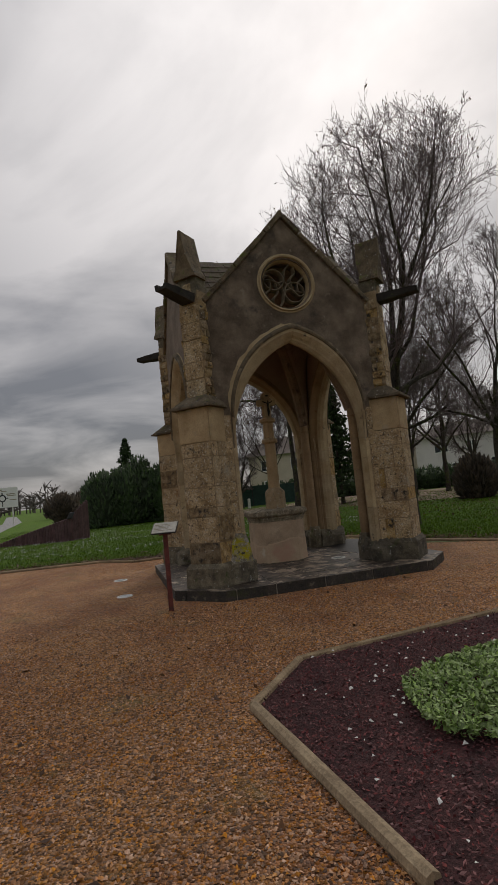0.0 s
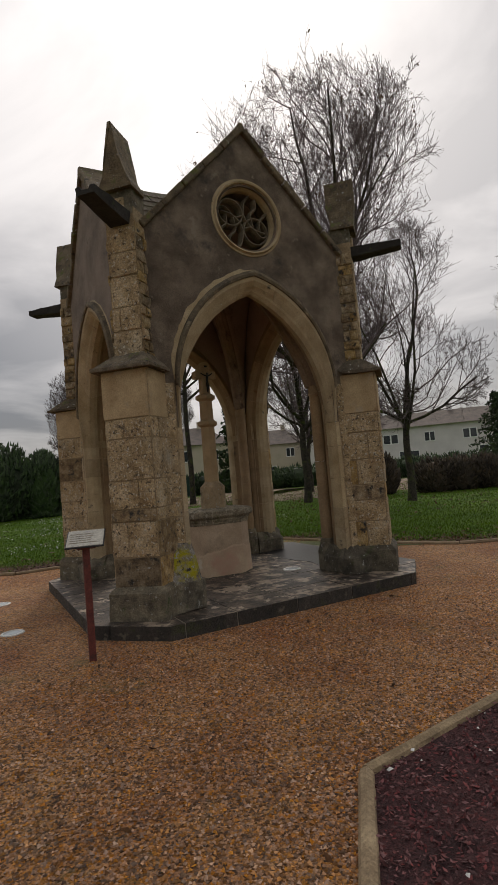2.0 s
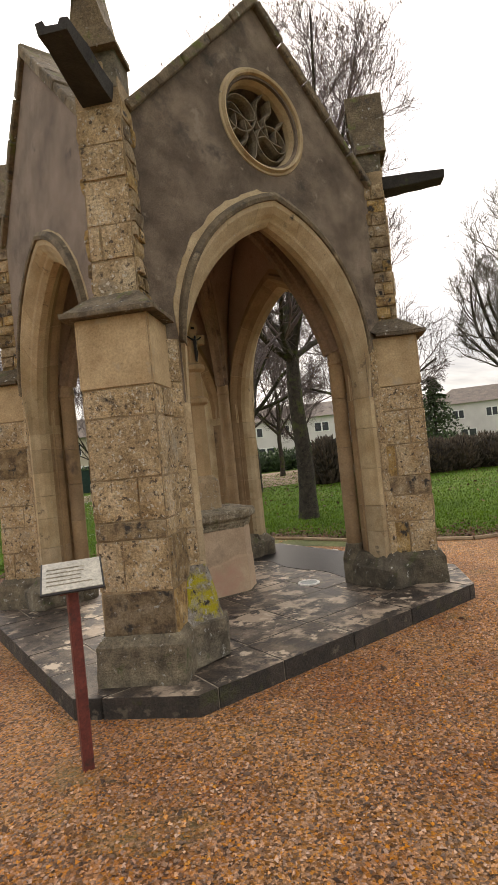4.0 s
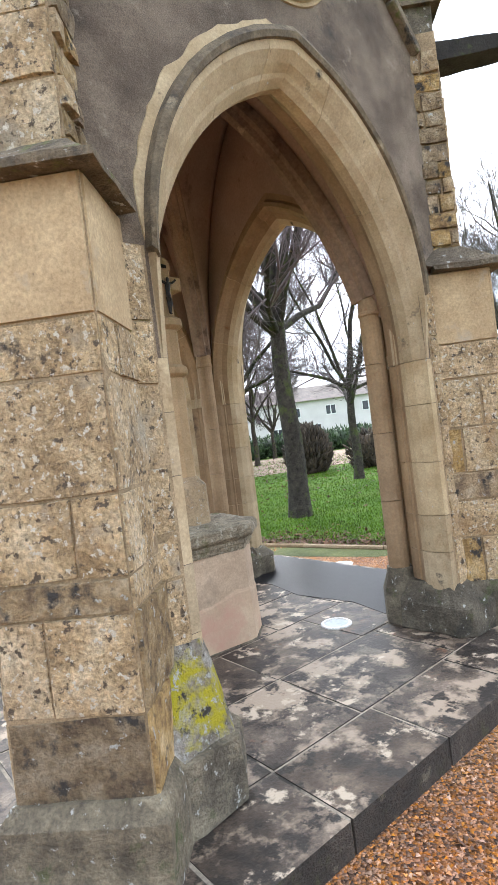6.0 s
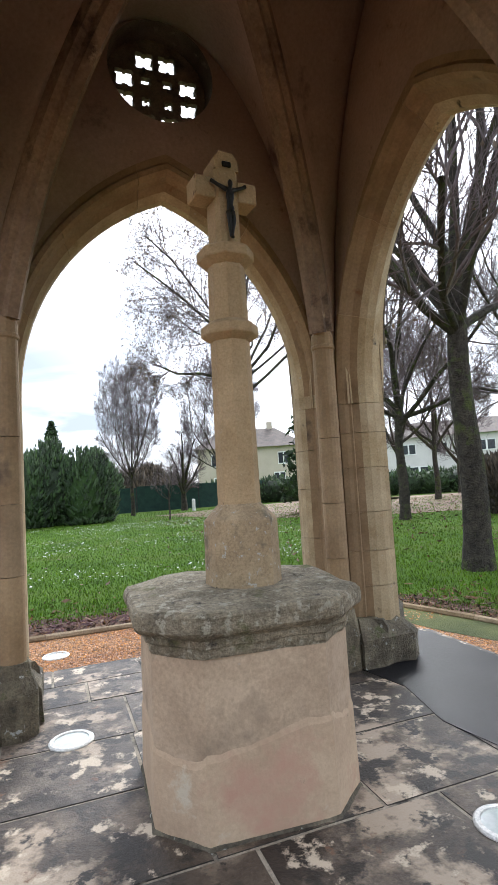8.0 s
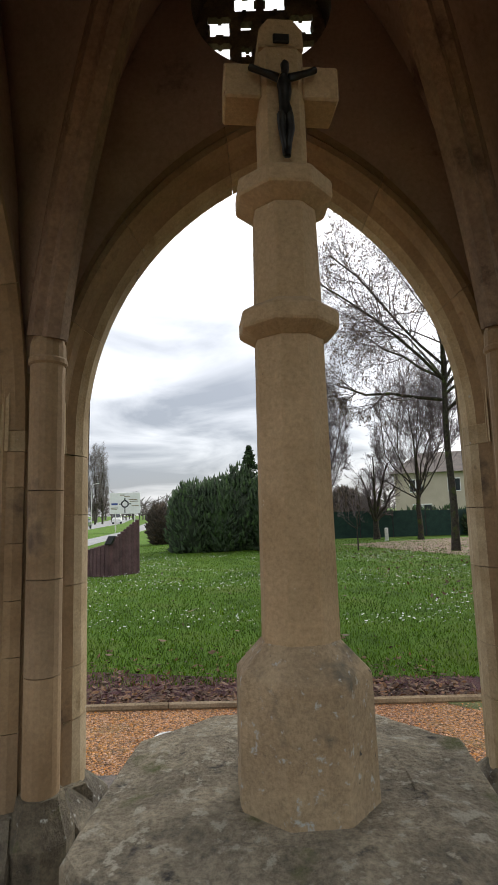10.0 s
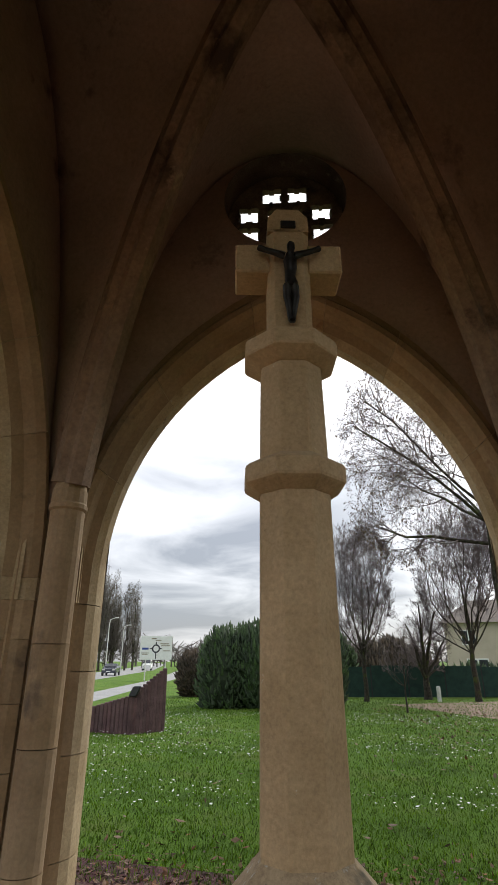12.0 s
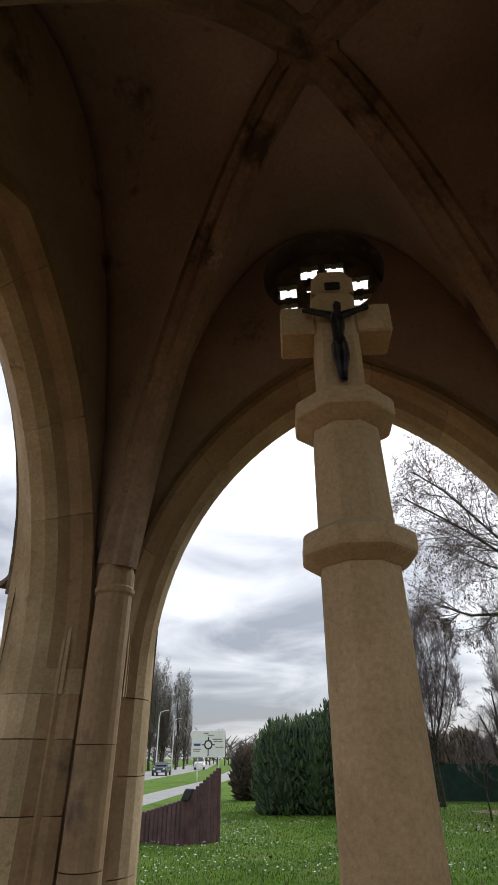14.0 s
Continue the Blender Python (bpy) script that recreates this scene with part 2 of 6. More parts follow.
M_GRAVEL = gravel_material("red_gravel", (0.27, 0.115, 0.048), (0.41, 0.22, 0.098), (0.24, 0.18, 0.055))
M_PEBBLE = material("gravel_stones", [(0.29, 0.13, 0.057), (0.46, 0.255, 0.122)], 0.85, 3, 90, 0.2, 0.004, rand=0.75, island=True)
M_GRASS = material("lawn", [(0.045, 0.09, 0.008), (0.08, 0.155, 0.015), (0.1, 0.14, 0.025)], 0.95, 0.6, 70, 1.0, 0.03, grain=0.55)
M_BLADE = material("grass_blades", [(0.065, 0.13, 0.008), (0.12, 0.205, 0.018)], 0.75, 0.8, 40, 0, rand=0.5, island=True)
for grass in (M_GRASS, M_BLADE):
    grass.node_tree.nodes["Principled BSDF"].inputs["Specular IOR Level"].default_value = 0.15
M_SOIL = material("bark_mulch", [(0.04, 0.013, 0.014), (0.1, 0.033, 0.032)], 0.95, 6, 70, 1.0, 0.03, grain=0.7)
M_LITTER = material("dead_leaves", [(0.075, 0.035, 0.02), (0.15, 0.085, 0.045)], 0.9, 3, 40, 0, rand=0.6, island=True)
M_LOG = material("log_edging", [(0.2, 0.14, 0.08), (0.36, 0.27, 0.16)], 0.9, 6, 60, 0.5, 0.01, rand=0.2)
M_LEAF = material("ground_cover_leaf", [(0.14, 0.23, 0.05), (0.26, 0.36, 0.11)], 0.6, 5, 40, 0, rand=0.4, island=True)
M_PED = material("limewashed_pedestal", [(0.4, 0.285, 0.19), (0.54, 0.41, 0.28)], 0.9, 2.2, 60, 0.3, 0.006, grain=0.1, spots=[((0.46, 0.28, 0.2), 2.4, 0.55, 0.14), ((0.54, 0.47, 0.36), 4, 0.6, 0.08), ((0.14, 0.11, 0.08), 14, 0.68, 0.05)])
M_PEDGREY = material("grey_limewash", [(0.35, 0.255, 0.172), (0.51, 0.39, 0.27)], 0.9, 2.6, 60, 0.35, 0.006, grain=0.18, spots=[((0.2, 0.155, 0.115), 2.2, 0.56, 0.2), ((0.48, 0.365, 0.26), 4.0, 0.57, 0.14), (LICHEN, 26, 0.7, 0.05)])
M_SLABTOP = material("pedestal_cornice", [(0.16, 0.135, 0.092), (0.36, 0.305, 0.21)], 0.92, 9, 60, 1.0, 0.025, grain=0.45, spots=[((0.42, 0.38, 0.29), 20, 0.56, 0.06), (SOOT, 10, 0.6, 0.1), ((0.13, 0.13, 0.05), 4, 0.6, 0.1)])
M_CROSS = material("cross_limestone", [(0.31, 0.215, 0.11), (0.43, 0.31, 0.175)], 0.85, 4, 90, 0.35, 0.006, grain=0.2, spots=[((0.15, 0.075, 0.035), 7, 0.69, 0.05), ((0.5, 0.42, 0.3), 30, 0.68, 0.04), (SOOT, 9, 0.7, 0.05)])
M_BRONZE = material("dark_bronze", [(0.012, 0.011, 0.01), (0.025, 0.022, 0.018)], 0.45, 8, 60, 0.1, 0.004, metal=0.6)
M_STEEL = material("red_painted_post", [(0.1, 0.02, 0.015), (0.15, 0.035, 0.025)], 0.6, 9, 60, 0.2, 0.004, spots=[((0.04, 0.02, 0.015), 12, 0.6, 0.1)])
M_PANEL = material("faded_sign_panel", [(0.36, 0.34, 0.28), (0.5, 0.47, 0.39)], 0.3, 8, 50, 0.05, 0.002)
M_DARK = material("dark_metal", [(0.02, 0.02, 0.02), (0.04, 0.04, 0.04)], 0.5, 8, 60, 0.1, 0.004, metal=0.3)
M_LAMPRING = material("cast_lamp_ring", [(0.55, 0.54, 0.5), (0.7, 0.69, 0.66)], 0.45, 12, 60, 0.1, 0.003)
M_LAMPGLASS = material("frosted_lamp_glass", [(0.42, 0.47, 0.45), (0.6, 0.64, 0.62)], 0.12, 10, 50, 0, 0.0, grain=0.1, coat=0.5)
M_BARK = material("bark", [(0.026, 0.021, 0.016), (0.075, 0.062, 0.046)], 0.95, 9, 40, 1.0, 0.05, spots=[((0.075, 0.095, 0.02), 3, 0.52, 0.14), ((0.015, 0.012, 0.01), 14, 0.58, 0.08)])
M_TWIG = material("twigs", [(0.11, 0.084, 0.086), (0.17, 0.135, 0.135)], 0.9, 2, 20, 0)
M_TWIGPALE = material("pale_twigs", [(0.1, 0.085, 0.07), (0.15, 0.13, 0.11)], 0.9, 2, 20, 0)
M_DRYLEAF = material("withered_leaf", [(0.11, 0.07, 0.045), (0.17, 0.12, 0.08)], 0.8, 4, 20, 0, rand=0.4, island=True)
M_YEW = material("conifer_foliage", [(0.016, 0.034, 0.01), (0.042, 0.075, 0.02)], 0.85, 2, 20, 0, rand=0.5, island=True)
M_HEDGE = material("brown_hedge", [(0.03, 0.024, 0.014), (0.07, 0.05, 0.03)], 0.9, 2, 20, 0, rand=0.45, island=True)
M_HWALL = material("white_house_render", [(0.6, 0.56, 0.55), (0.7, 0.66, 0.645)], 0.9, 0.6, 20, 0.1, 0.005, grain=0.05)
M_HCREAM = material("cream_house_render", [(0.45, 0.39, 0.3), (0.54, 0.47, 0.37)], 0.9, 0.6, 20, 0.1, 0.005, grain=0.05)
M_HROOF = material("house_roof_tile", [(0.09, 0.075, 0.065), (0.15, 0.12, 0.1)], 0.9, 1.5, 20, 0.3, 0.02)
M_HGLASS = material("house_window_glass", [(0.02, 0.025, 0.03), (0.04, 0.045, 0.05)], 0.1, 2, 20, 0, coat=0.3)
M_FENCE = material("purple_brown_timber", [(0.07, 0.035, 0.038), (0.13, 0.07, 0.07)], 0.8, 4, 40, 0.3, 0.01, rand=0.2)
M_ROAD = material("asphalt", [(0.2, 0.2, 0.2), (0.27, 0.27, 0.265)], 0.85, 0.8, 80, 0.3, 0.006)
M_WHITE = material("white_paint", [(0.72, 0.72, 0.7), (0.8, 0.8, 0.78)], 0.5, 4, 30, 0, grain=0.05)
M_BLACK = material("black_paint", [(0.015, 0.015, 0.02), (0.03, 0.03, 0.035)], 0.5, 4, 30, 0)
M_BLUE = material("blue_sign_paint", [(0.02, 0.05, 0.25), (0.03, 0.07, 0.3)], 0.5, 4, 30, 0)
M_CARBLUE = material("dark_car_paint", [(0.02, 0.025, 0.04), (0.03, 0.035, 0.05)], 0.25, 2, 30, 0, coat=0.6)
M_GREENMESH = material("green_screen_fence", [(0.01, 0.035, 0.028), (0.02, 0.06, 0.045)], 0.8, 3, 40, 0.2, 0.01)
M_FAR = material("far_woods", [(0.06, 0.052, 0.048), (0.1, 0.085, 0.075)], 0.95, 0.5, 10, 0)


# ---- mesh helpers ----
def mesh_of(name, bm):
    me = bpy.data.meshes.new(name)
    bm.normal_update()
    bm.to_mesh(me)
    bm.free()
    return me


def part(name, bm, mat, parent, label="", smooth=False):
    """Links a bmesh as one mesh under a thing or a part."""
    me = mesh_of(name, bm)
    me.materials.append(mat)
    if smooth:
        me.polygons.foreach_set("use_smooth", [True] * len(me.polygons))
    ob = new(name, me)
    ob.parent = parent
    if label:
        ob["label"] = label
    return ob


def raw(name, verts, faces, mat, parent=None, smooth=False):
    me = bpy.data.meshes.new(name)
    me.from_pydata(verts, [], faces)
    me.materials.append(mat)
    if smooth:
        me.polygons.foreach_set("use_smooth", [True] * len(me.polygons))
    ob = new(name, me)
    ob.parent = parent
    return ob


def thing(name, m, label, category, group="", kind=""):
    ob = new(name)
    ob.matrix_world = m
    return tagged(ob, label, category, group, kind)


def box(bm, x0, x1, y0, y1, z0, z1, m=None, bevel=0.0):
    r = bmesh.ops.create_cube(bm, size=1, matrix=Matrix.Translation(((x0 + x1) / 2, (y0 + y1) / 2, (z0 + z1) / 2)) @ Matrix.Diagonal((x1 - x0, y1 - y0, z1 - z0, 1)))
    if bevel:
        es = list({e for v in r["verts"] for e in v.link_edges})
        r = bmesh.ops.bevel(bm, geom=es, offset=bevel, segments=1, affect="EDGES")
    if m is not None:
        bmesh.ops.transform(bm, matrix=m, verts=list({v for v in r["verts"]}))
    return r


def prism(bm, pts, z0, z1, top=None):
    """A polygon in plan raised from z0 to z1; top: the polygon at z1 if it differs."""
    top = top or pts
    lo = [bm.verts.new((x, y, z0)) for x, y in pts]
    hi = [bm.verts.new((x, y, z1)) for x, y in top]
    n = len(pts)
    bm.faces.new(lo[::-1])
    bm.faces.new(hi)
    for i in range(n):
        bm.faces.new((lo[i], lo[(i + 1) % n], hi[(i + 1) % n], hi[i]))


def ngon(n, r, phase=0.0, sx=1.0, sy=1.0):
    return [(sx * r * math.cos(phase + 2 * math.pi * i / n), sy * r * math.sin(phase + 2 * math.pi * i / n)) for i in range(n)]


def turned(bm, profile, n, phase=0.0, cap=True):
    """Rings of an n-gon; profile: (radius, z)."""
    rings = [[bm.verts.new((x, y, z)) for x, y in ngon(n, r, phase)] for r, z in profile]
    for a, b in zip(rings, rings[1:]):
        for i in range(n):
            bm.faces.new((a[i], a[(i + 1) % n], b[(i + 1) % n], b[i]))
    if cap:
        bm.faces.new(rings[0][::-1])
        bm.faces.new(rings[-1])


def sweep(bm, path, sect, closed=False):
    """Rows of points: sect(i) gives the section's points at step i of the path."""
    rows = [[bm.verts.new(p) for p in sect(i)] for i in range(len(path))]
    k = len(rows[0])
    for a, b in zip(rows, rows[1:] + ([rows[0]] if closed else [])):
        for i in range(k):
            bm.faces.new((a[i], a[(i + 1) % k], b[(i + 1) % k], b[i]))
    if not closed:
        bm.faces.new(rows[0][::-1])
        bm.faces.new(rows[-1])


def roughen(bm, amount, scale=4.0):
    for v in bm.verts:
        v.co += noise.noise_vector(v.co * scale) * amount


def stone_mesh(w, h, d, rough=0.012, edge=0.007):
    """One dressed or rubble stone: w wide, h high, proud by d, its face on -y."""
    bm = bmesh.new()
    n = 3
    off = Vector((random.uniform(0, 99), random.uniform(0, 99), random.uniform(0, 99)))
    grid = []
    for j in range(n + 1):
        row = []
        for i in range(n + 1):
            x, z = -w / 2 + edge + (w - 2 * edge) * i / n, -h / 2 + edge + (h - 2 * edge) * j / n
            p = Vector((x, -d, z))
            k = noise.noise_vector(p * 7 + off)
            rim = i in (0, n) or j in (0, n)
            row.append(bm.verts.new(p + Vector((k.x * rough * 0.7, k.y * rough + (0.3 * rough if rim else 0), k.z * rough * 0.7))))
        grid.append(row)
    for j in range(n):
        for i in range(n):
            bm.faces.new((grid[j][i], grid[j][i + 1], grid[j + 1][i + 1], grid[j + 1][i]))
    ring = [grid[0][i] for i in range(n)] + [grid[j][n] for j in range(n)] + [grid[n][n - i] for i in range(n)] + [grid[n - j][0] for j in range(n)]
    back = []
    for v in ring:
        back.append(bm.verts.new((v.co.x * (w - 0.003) / (w - 2 * edge), 0.012, v.co.z * (h - 0.003) / (h - 2 * edge))))
    m = len(ring)
    for i in range(m):
        bm.faces.new((back[i], back[(i + 1) % m], ring[(i + 1) % m], ring[i]))
    return bm


def stone_face(parent, origin, right, width, levels, splits, mat, d=0.014, rough=0.012, name="stone", taper=None):
    """Stones of a wall face: origin at its lower left corner as seen from outside, right along it; one object each."""
    right = Vector(right).normalized()
    out = right.cross(Vector((0, 0, 1)))
    basis = Matrix((right, -out, Vector((0, 0, 1)))).transposed().to_4x4()
    for z0, z1, cut in zip(levels, levels[1:], splits):
        edges = [0.0, *cut, 1.0]
        for a, b in zip(edges, edges[1:]):
            w, h = (b - a) * width, z1 - z0
            dd = d * random.uniform(0.5, 1.3)
            ob = part(name, stone_mesh(w - 0.004, h - 0.004, dd, rough), mat if not callable(mat) else mat(), parent)
            ob.matrix_basis = Matrix.Translation(Vector(origin) + right * (a + b) / 2 * width + Vector((0, 0, (z0 + z1) / 2))) @ basis


# ---- the chapel ----
FLOOR = 0.14
OUT, INN = 1.60, 1.27
APEX, KNEEL = 5.74, 4.40
chapel = thing("wayside_chapel", pose(-0.04, 0, 0, 0, 0, 0.5), "small open gothic wayside chapel of ochre stone and dark roughcast", "chapel")


def quarter(k):
    """The turn that carries the front of the chapel to its k-th side."""
    return pose(0, 0, 0, 0, 0, 90 * k)


def arch_pts(a, zs, za, n=18):
    """A pointed arch from its left foot over the apex to its right foot, as (x, z)."""
    h = za - zs
    r = (a * a + h * h) / (2 * a)
    c, top = r - a, math.atan2(h, r - a)
    left = [(c - r * math.cos(top * i / n), zs + r * math.sin(top * i / n)) for i in range(n + 1)]
    return left + [(-x, z) for x, z in left[-2::-1]]


# layers of the arch's mouldings from inside to outside: y, half span, springing, apex
LAYERS = [(-INN + 0.005, 1.2, 2.2, 4.0), (-INN + 0.008, 1.18, 2.2, 3.94), (-INN + 0.035, 1.165, 2.2, 3.91), (-INN + 0.035, 1.135, 2.2, 3.87), (-INN - 0.005, 1.115, 2.2, 3.84), (-1.335, 1.105, 2.2, 3.825), (-1.38, 1.07, 2.2, 3.775), (-1.43, 1.045, 2.2, 3.73), (-1.5, 1.042, 2.2, 3.725), (-1.545, 1.056, 2.27, 3.76), (-1.56, 1.062, 2.32, 3.78), (-1.60, 1.066, 2.42, 3.81), (-1.64, 1.07, 2.5, 3.86), (-1.65, 1.09, 2.57, 3.93), (-1.60, 1.10, 2.58, 3.97)]
N_ARC = 18
CURVES = [[(-a, max(y, -1.603), 2.1), *((x, y, z) for x, z in arch_pts(a, zs, za, N_ARC)), (a, max(y, -1.603), 2.1)] for y, a, zs, za in LAYERS]


def voussoir(i0, i1, gap=0.0):
    """A stone of the arch between two steps of its curves."""
    bm = bmesh.new()
    rows = []
    for i in range(i0, i1 + 1):
        row = []
        for c in CURVES:
            p = Vector(c[i])
            if i in (i0, i1):
                q = Vector(c[i0 + 1 if i == i0 else i1 - 1])
                p = p + (q - p).normalized() * gap
            row.append(bm.verts.new(p))
        back = [bm.verts.new(row[-1].co + Vector((0, 0.3, 0)))]
        rows.append(row + back)
    for a, b in zip(rows, rows[1:]):
        for j in range(len(a) - 1):
            bm.faces.new((a[j], b[j], b[j + 1], a[j + 1]))
    bm.faces.new(rows[0])
    bm.faces.new(rows[-1][::-1])
    bmesh.ops.recalc_face_normals(bm, faces=bm.faces)
    return bm


def shade_inner_faces(ob):
    """An arch stone's inner side, browner than the outer mouldings: interior dimness painted in."""
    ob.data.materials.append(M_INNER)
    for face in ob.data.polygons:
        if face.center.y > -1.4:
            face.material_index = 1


def jamb_stone(z0, z1, side):
    bm = bmesh.new()
    pts = [(side * a, y) for y, a, zs, za in LAYERS[3:12]] + [(side * 1.16, -OUT - 0.004), (side * 1.2, -INN + 0.02)]
    prism(bm, pts if side > 0 else pts[::-1], z0 + 0.002, z1 - 0.002)
    bmesh.ops.recalc_face_normals(bm, faces=bm.faces)
    return bm


def gable_z(x):
    return APEX - (APEX - KNEEL) / 1.29 * abs(x)


ROSE_Z, ROSE_R = 4.655, 0.40


def gable_bm(pierced):
    """The wall between arch and gable, pierced by the arch and the round window."""
    outer = arch_pts(1.095, 2.58, 3.965, 40)

    def arch_z(x):
        if abs(x) >= 1.095:
            return FLOOR
        for (x0, z0), (x1, z1) in zip(outer, outer[1:]):
            if x0 <= x <= x1:
                return z0 + (z1 - z0) * (x - x0) / max(1e-9, x1 - x0)
        return FLOOR

    inside = arch_pts(1.17, 2.2, 3.93, 40)

    def inner_z(x):
        for (x0, z0), (x1, z1) in zip(inside, inside[1:]):
            if x0 <= x <= x1:
                return z0 + (z1 - z0) * (x - x0) / max(1e-9, x1 - x0)
        return FLOOR

    xs = sorted({-1.17, 1.17, -1.1701, 1.1701, *np.linspace(-OUT, OUT, 65).round(4), *(ROSE_R * math.cos(t) for t in np.linspace(0, math.pi, 33)), -1.095, 1.095, -1.0951, 1.0951})
    bm = bmesh.new()

    def quad(ps):
        return bm.faces.new([bm.verts.new(p) for p in ps])

    for x0, x1 in zip(xs, xs[1:]):
        mid = (x0 + x1) / 2
        spans = []
        l0, l1, h0, h1 = arch_z(x0), arch_z(x1), gable_z(x0), gable_z(x1)
        if pierced and abs(mid) < ROSE_R:
            d0, d1 = (math.sqrt(max(0, ROSE_R**2 - x * x)) for x in (x0, x1))
            spans = [(l0, l1, ROSE_Z - d0, ROSE_Z - d1), (ROSE_Z + d0, ROSE_Z + d1, h0, h1)]
        else:
            spans = [(l0, l1, h0, h1)]
        for a0, a1, b0, b1 in spans:
            if abs(mid) > 1.095:
                a0 = a1 = FLOOR
            quad([(x0, -OUT, a0), (x1, -OUT, a1), (x1, -OUT, b1), (x0, -OUT, b0)])
            c0, c1 = (inner_z(x0), inner_z(x1)) if a0 < 4.0 else (a0, a1)
            if abs(mid) > 1.17:
                c0 = c1 = FLOOR
            quad([(x1, -INN, c1), (x0, -INN, c0), (x0, -INN, b0), (x1, -INN, b1)]).material_index = 1
        quad([(x0, -OUT, h0), (x1, -OUT, h1), (x1, -INN, h1), (x0, -INN, h0)])
    for i in range(48 if pierced else 0):
        t0, t1 = 2 * math.pi * i / 48, 2 * math.pi * (i + 1) / 48
        p = [(ROSE_R * math.cos(t), ROSE_Z + ROSE_R * math.sin(t)) for t in (t0, t1)]
        quad([(p[0][0], -OUT, p[0][1]), (p[0][0], -INN, p[0][1]), (p[1][0], -INN, p[1][1]), (p[1][0], -OUT, p[1][1])])
    bmesh.ops.remove_doubles(bm, verts=bm.verts, dist=0.0005)
    return bm


def ring_bm(profile, z, n=56):
    """A moulding turned round the axis of the window; profile: (radius, y)."""
    bm = bmesh.new()
    rows = [[bm.verts.new((r * math.cos(2 * math.pi * i / n), y, z + r * math.sin(2 * math.pi * i / n))) for r, y in profile] for i in range(n)]
    k = len(profile)
    for i in range(n):
        a, b = rows[i], rows[(i + 1) % n]
        for j in range(k - 1):
            bm.faces.new((a[j], b[j], b[j + 1], a[j + 1]))
    bmesh.ops.recalc_face_normals(bm, faces=bm.faces)
    return bm


def bar_bm(pts, w, y0, y1, z):
    """A tracery bar along a curve in the window's plane, with a pointed section in front."""
    bm = bmesh.new()
    n = len(pts)

    def sect(i):
        p, q = Vector(pts[max(0, i - 1)]), Vector(pts[min(n - 1, i + 1)])
        t = (q - p).normalized()
        nx, nz = -t.y, t.x
        x, zz = pts[i]
        return [(x + nx * w * s, y, z + zz + nz * w * s) for s, y in ((0.25, y0), (1, y0 + 0.04), (1, y1 - 0.03), (0.3, y1), (-0.3, y1), (-1, y1 - 0.03), (-1, y0 + 0.04), (-0.25, y0))]

    sweep(bm, pts, sect)
    bmesh.ops.recalc_face_normals(bm, faces=bm.faces)
    return bm


def curve2(*ctrl, n=14):
    """A smooth curve through control points (Catmull-Rom)."""
    c = [Vector(p) for p in ctrl]
    c = [c[0] * 2 - c[1]] + c + [c[-1] * 2 - c[-2]]
    out = []
    for i in range(1, len(c) - 2):
        for k in range(n):
            t = k / n
            p0, p1, p2, p3 = c[i - 1 : i + 3]
            out.append(tuple(0.5 * (2 * p1 + (p2 - p0) * t + (2 * p0 - 5 * p1 + 4 * p2 - p3) * t * t + (3 * p1 - p0 - 3 * p2 + p3) * t**3)))
    out.append(tuple(c[-2]))
    return out


def tracery_curves():
    r = ROSE_R - 0.02
    lines = []
    for s in (1, -1):
        # a round lobe with a double curve in it, and flame-shaped lights beside it
        cx, cz, cr = -0.45 * r * s, 0.27 * r * s, 0.44 * r
        lines.append([(cx + cr * math.cos(t), cz + cr * math.sin(t)) for t in np.linspace(0, 2 * math.pi, 29)])
        lines.append(curve2((cx - cr * s, cz + 0.1 * r * s), (cx - 0.2 * r * s, cz + 0.16 * r * s), (cx + 0.15 * r * s, cz - 0.13 * r * s), (cx + cr * s, cz - 0.05 * r * s), n=6))
        lines.append(curve2((-0.02 * r * s, 0.42 * r * s), (0.12 * r * s, 0.05 * r * s), (0.42 * r * s, -0.2 * r * s), (0.8 * r * s, -0.28 * r * s), n=6))
        lines.append(curve2((0.02 * r * s, 0.3 * r * s), (0.1 * r * s, 0.7 * r * s), (0.3 * r * s, 0.94 * r * s), n=6))
        lines.append(curve2((0.36 * r * s, -0.12 * r * s), (0.3 * r * s, 0.3 * r * s), (0.52 * r * s, 0.55 * r * s), (0.5 * r * s, 0.85 * r * s), n=6))
        lines.append(curve2((0.62 * r * s, -0.2 * r * s), (0.62 * r * s, 0.1 * r * s), (0.82 * r * s, 0.3 * r * s), (0.9 * r * s, 0.42 * r * s), n=6))
    return lines


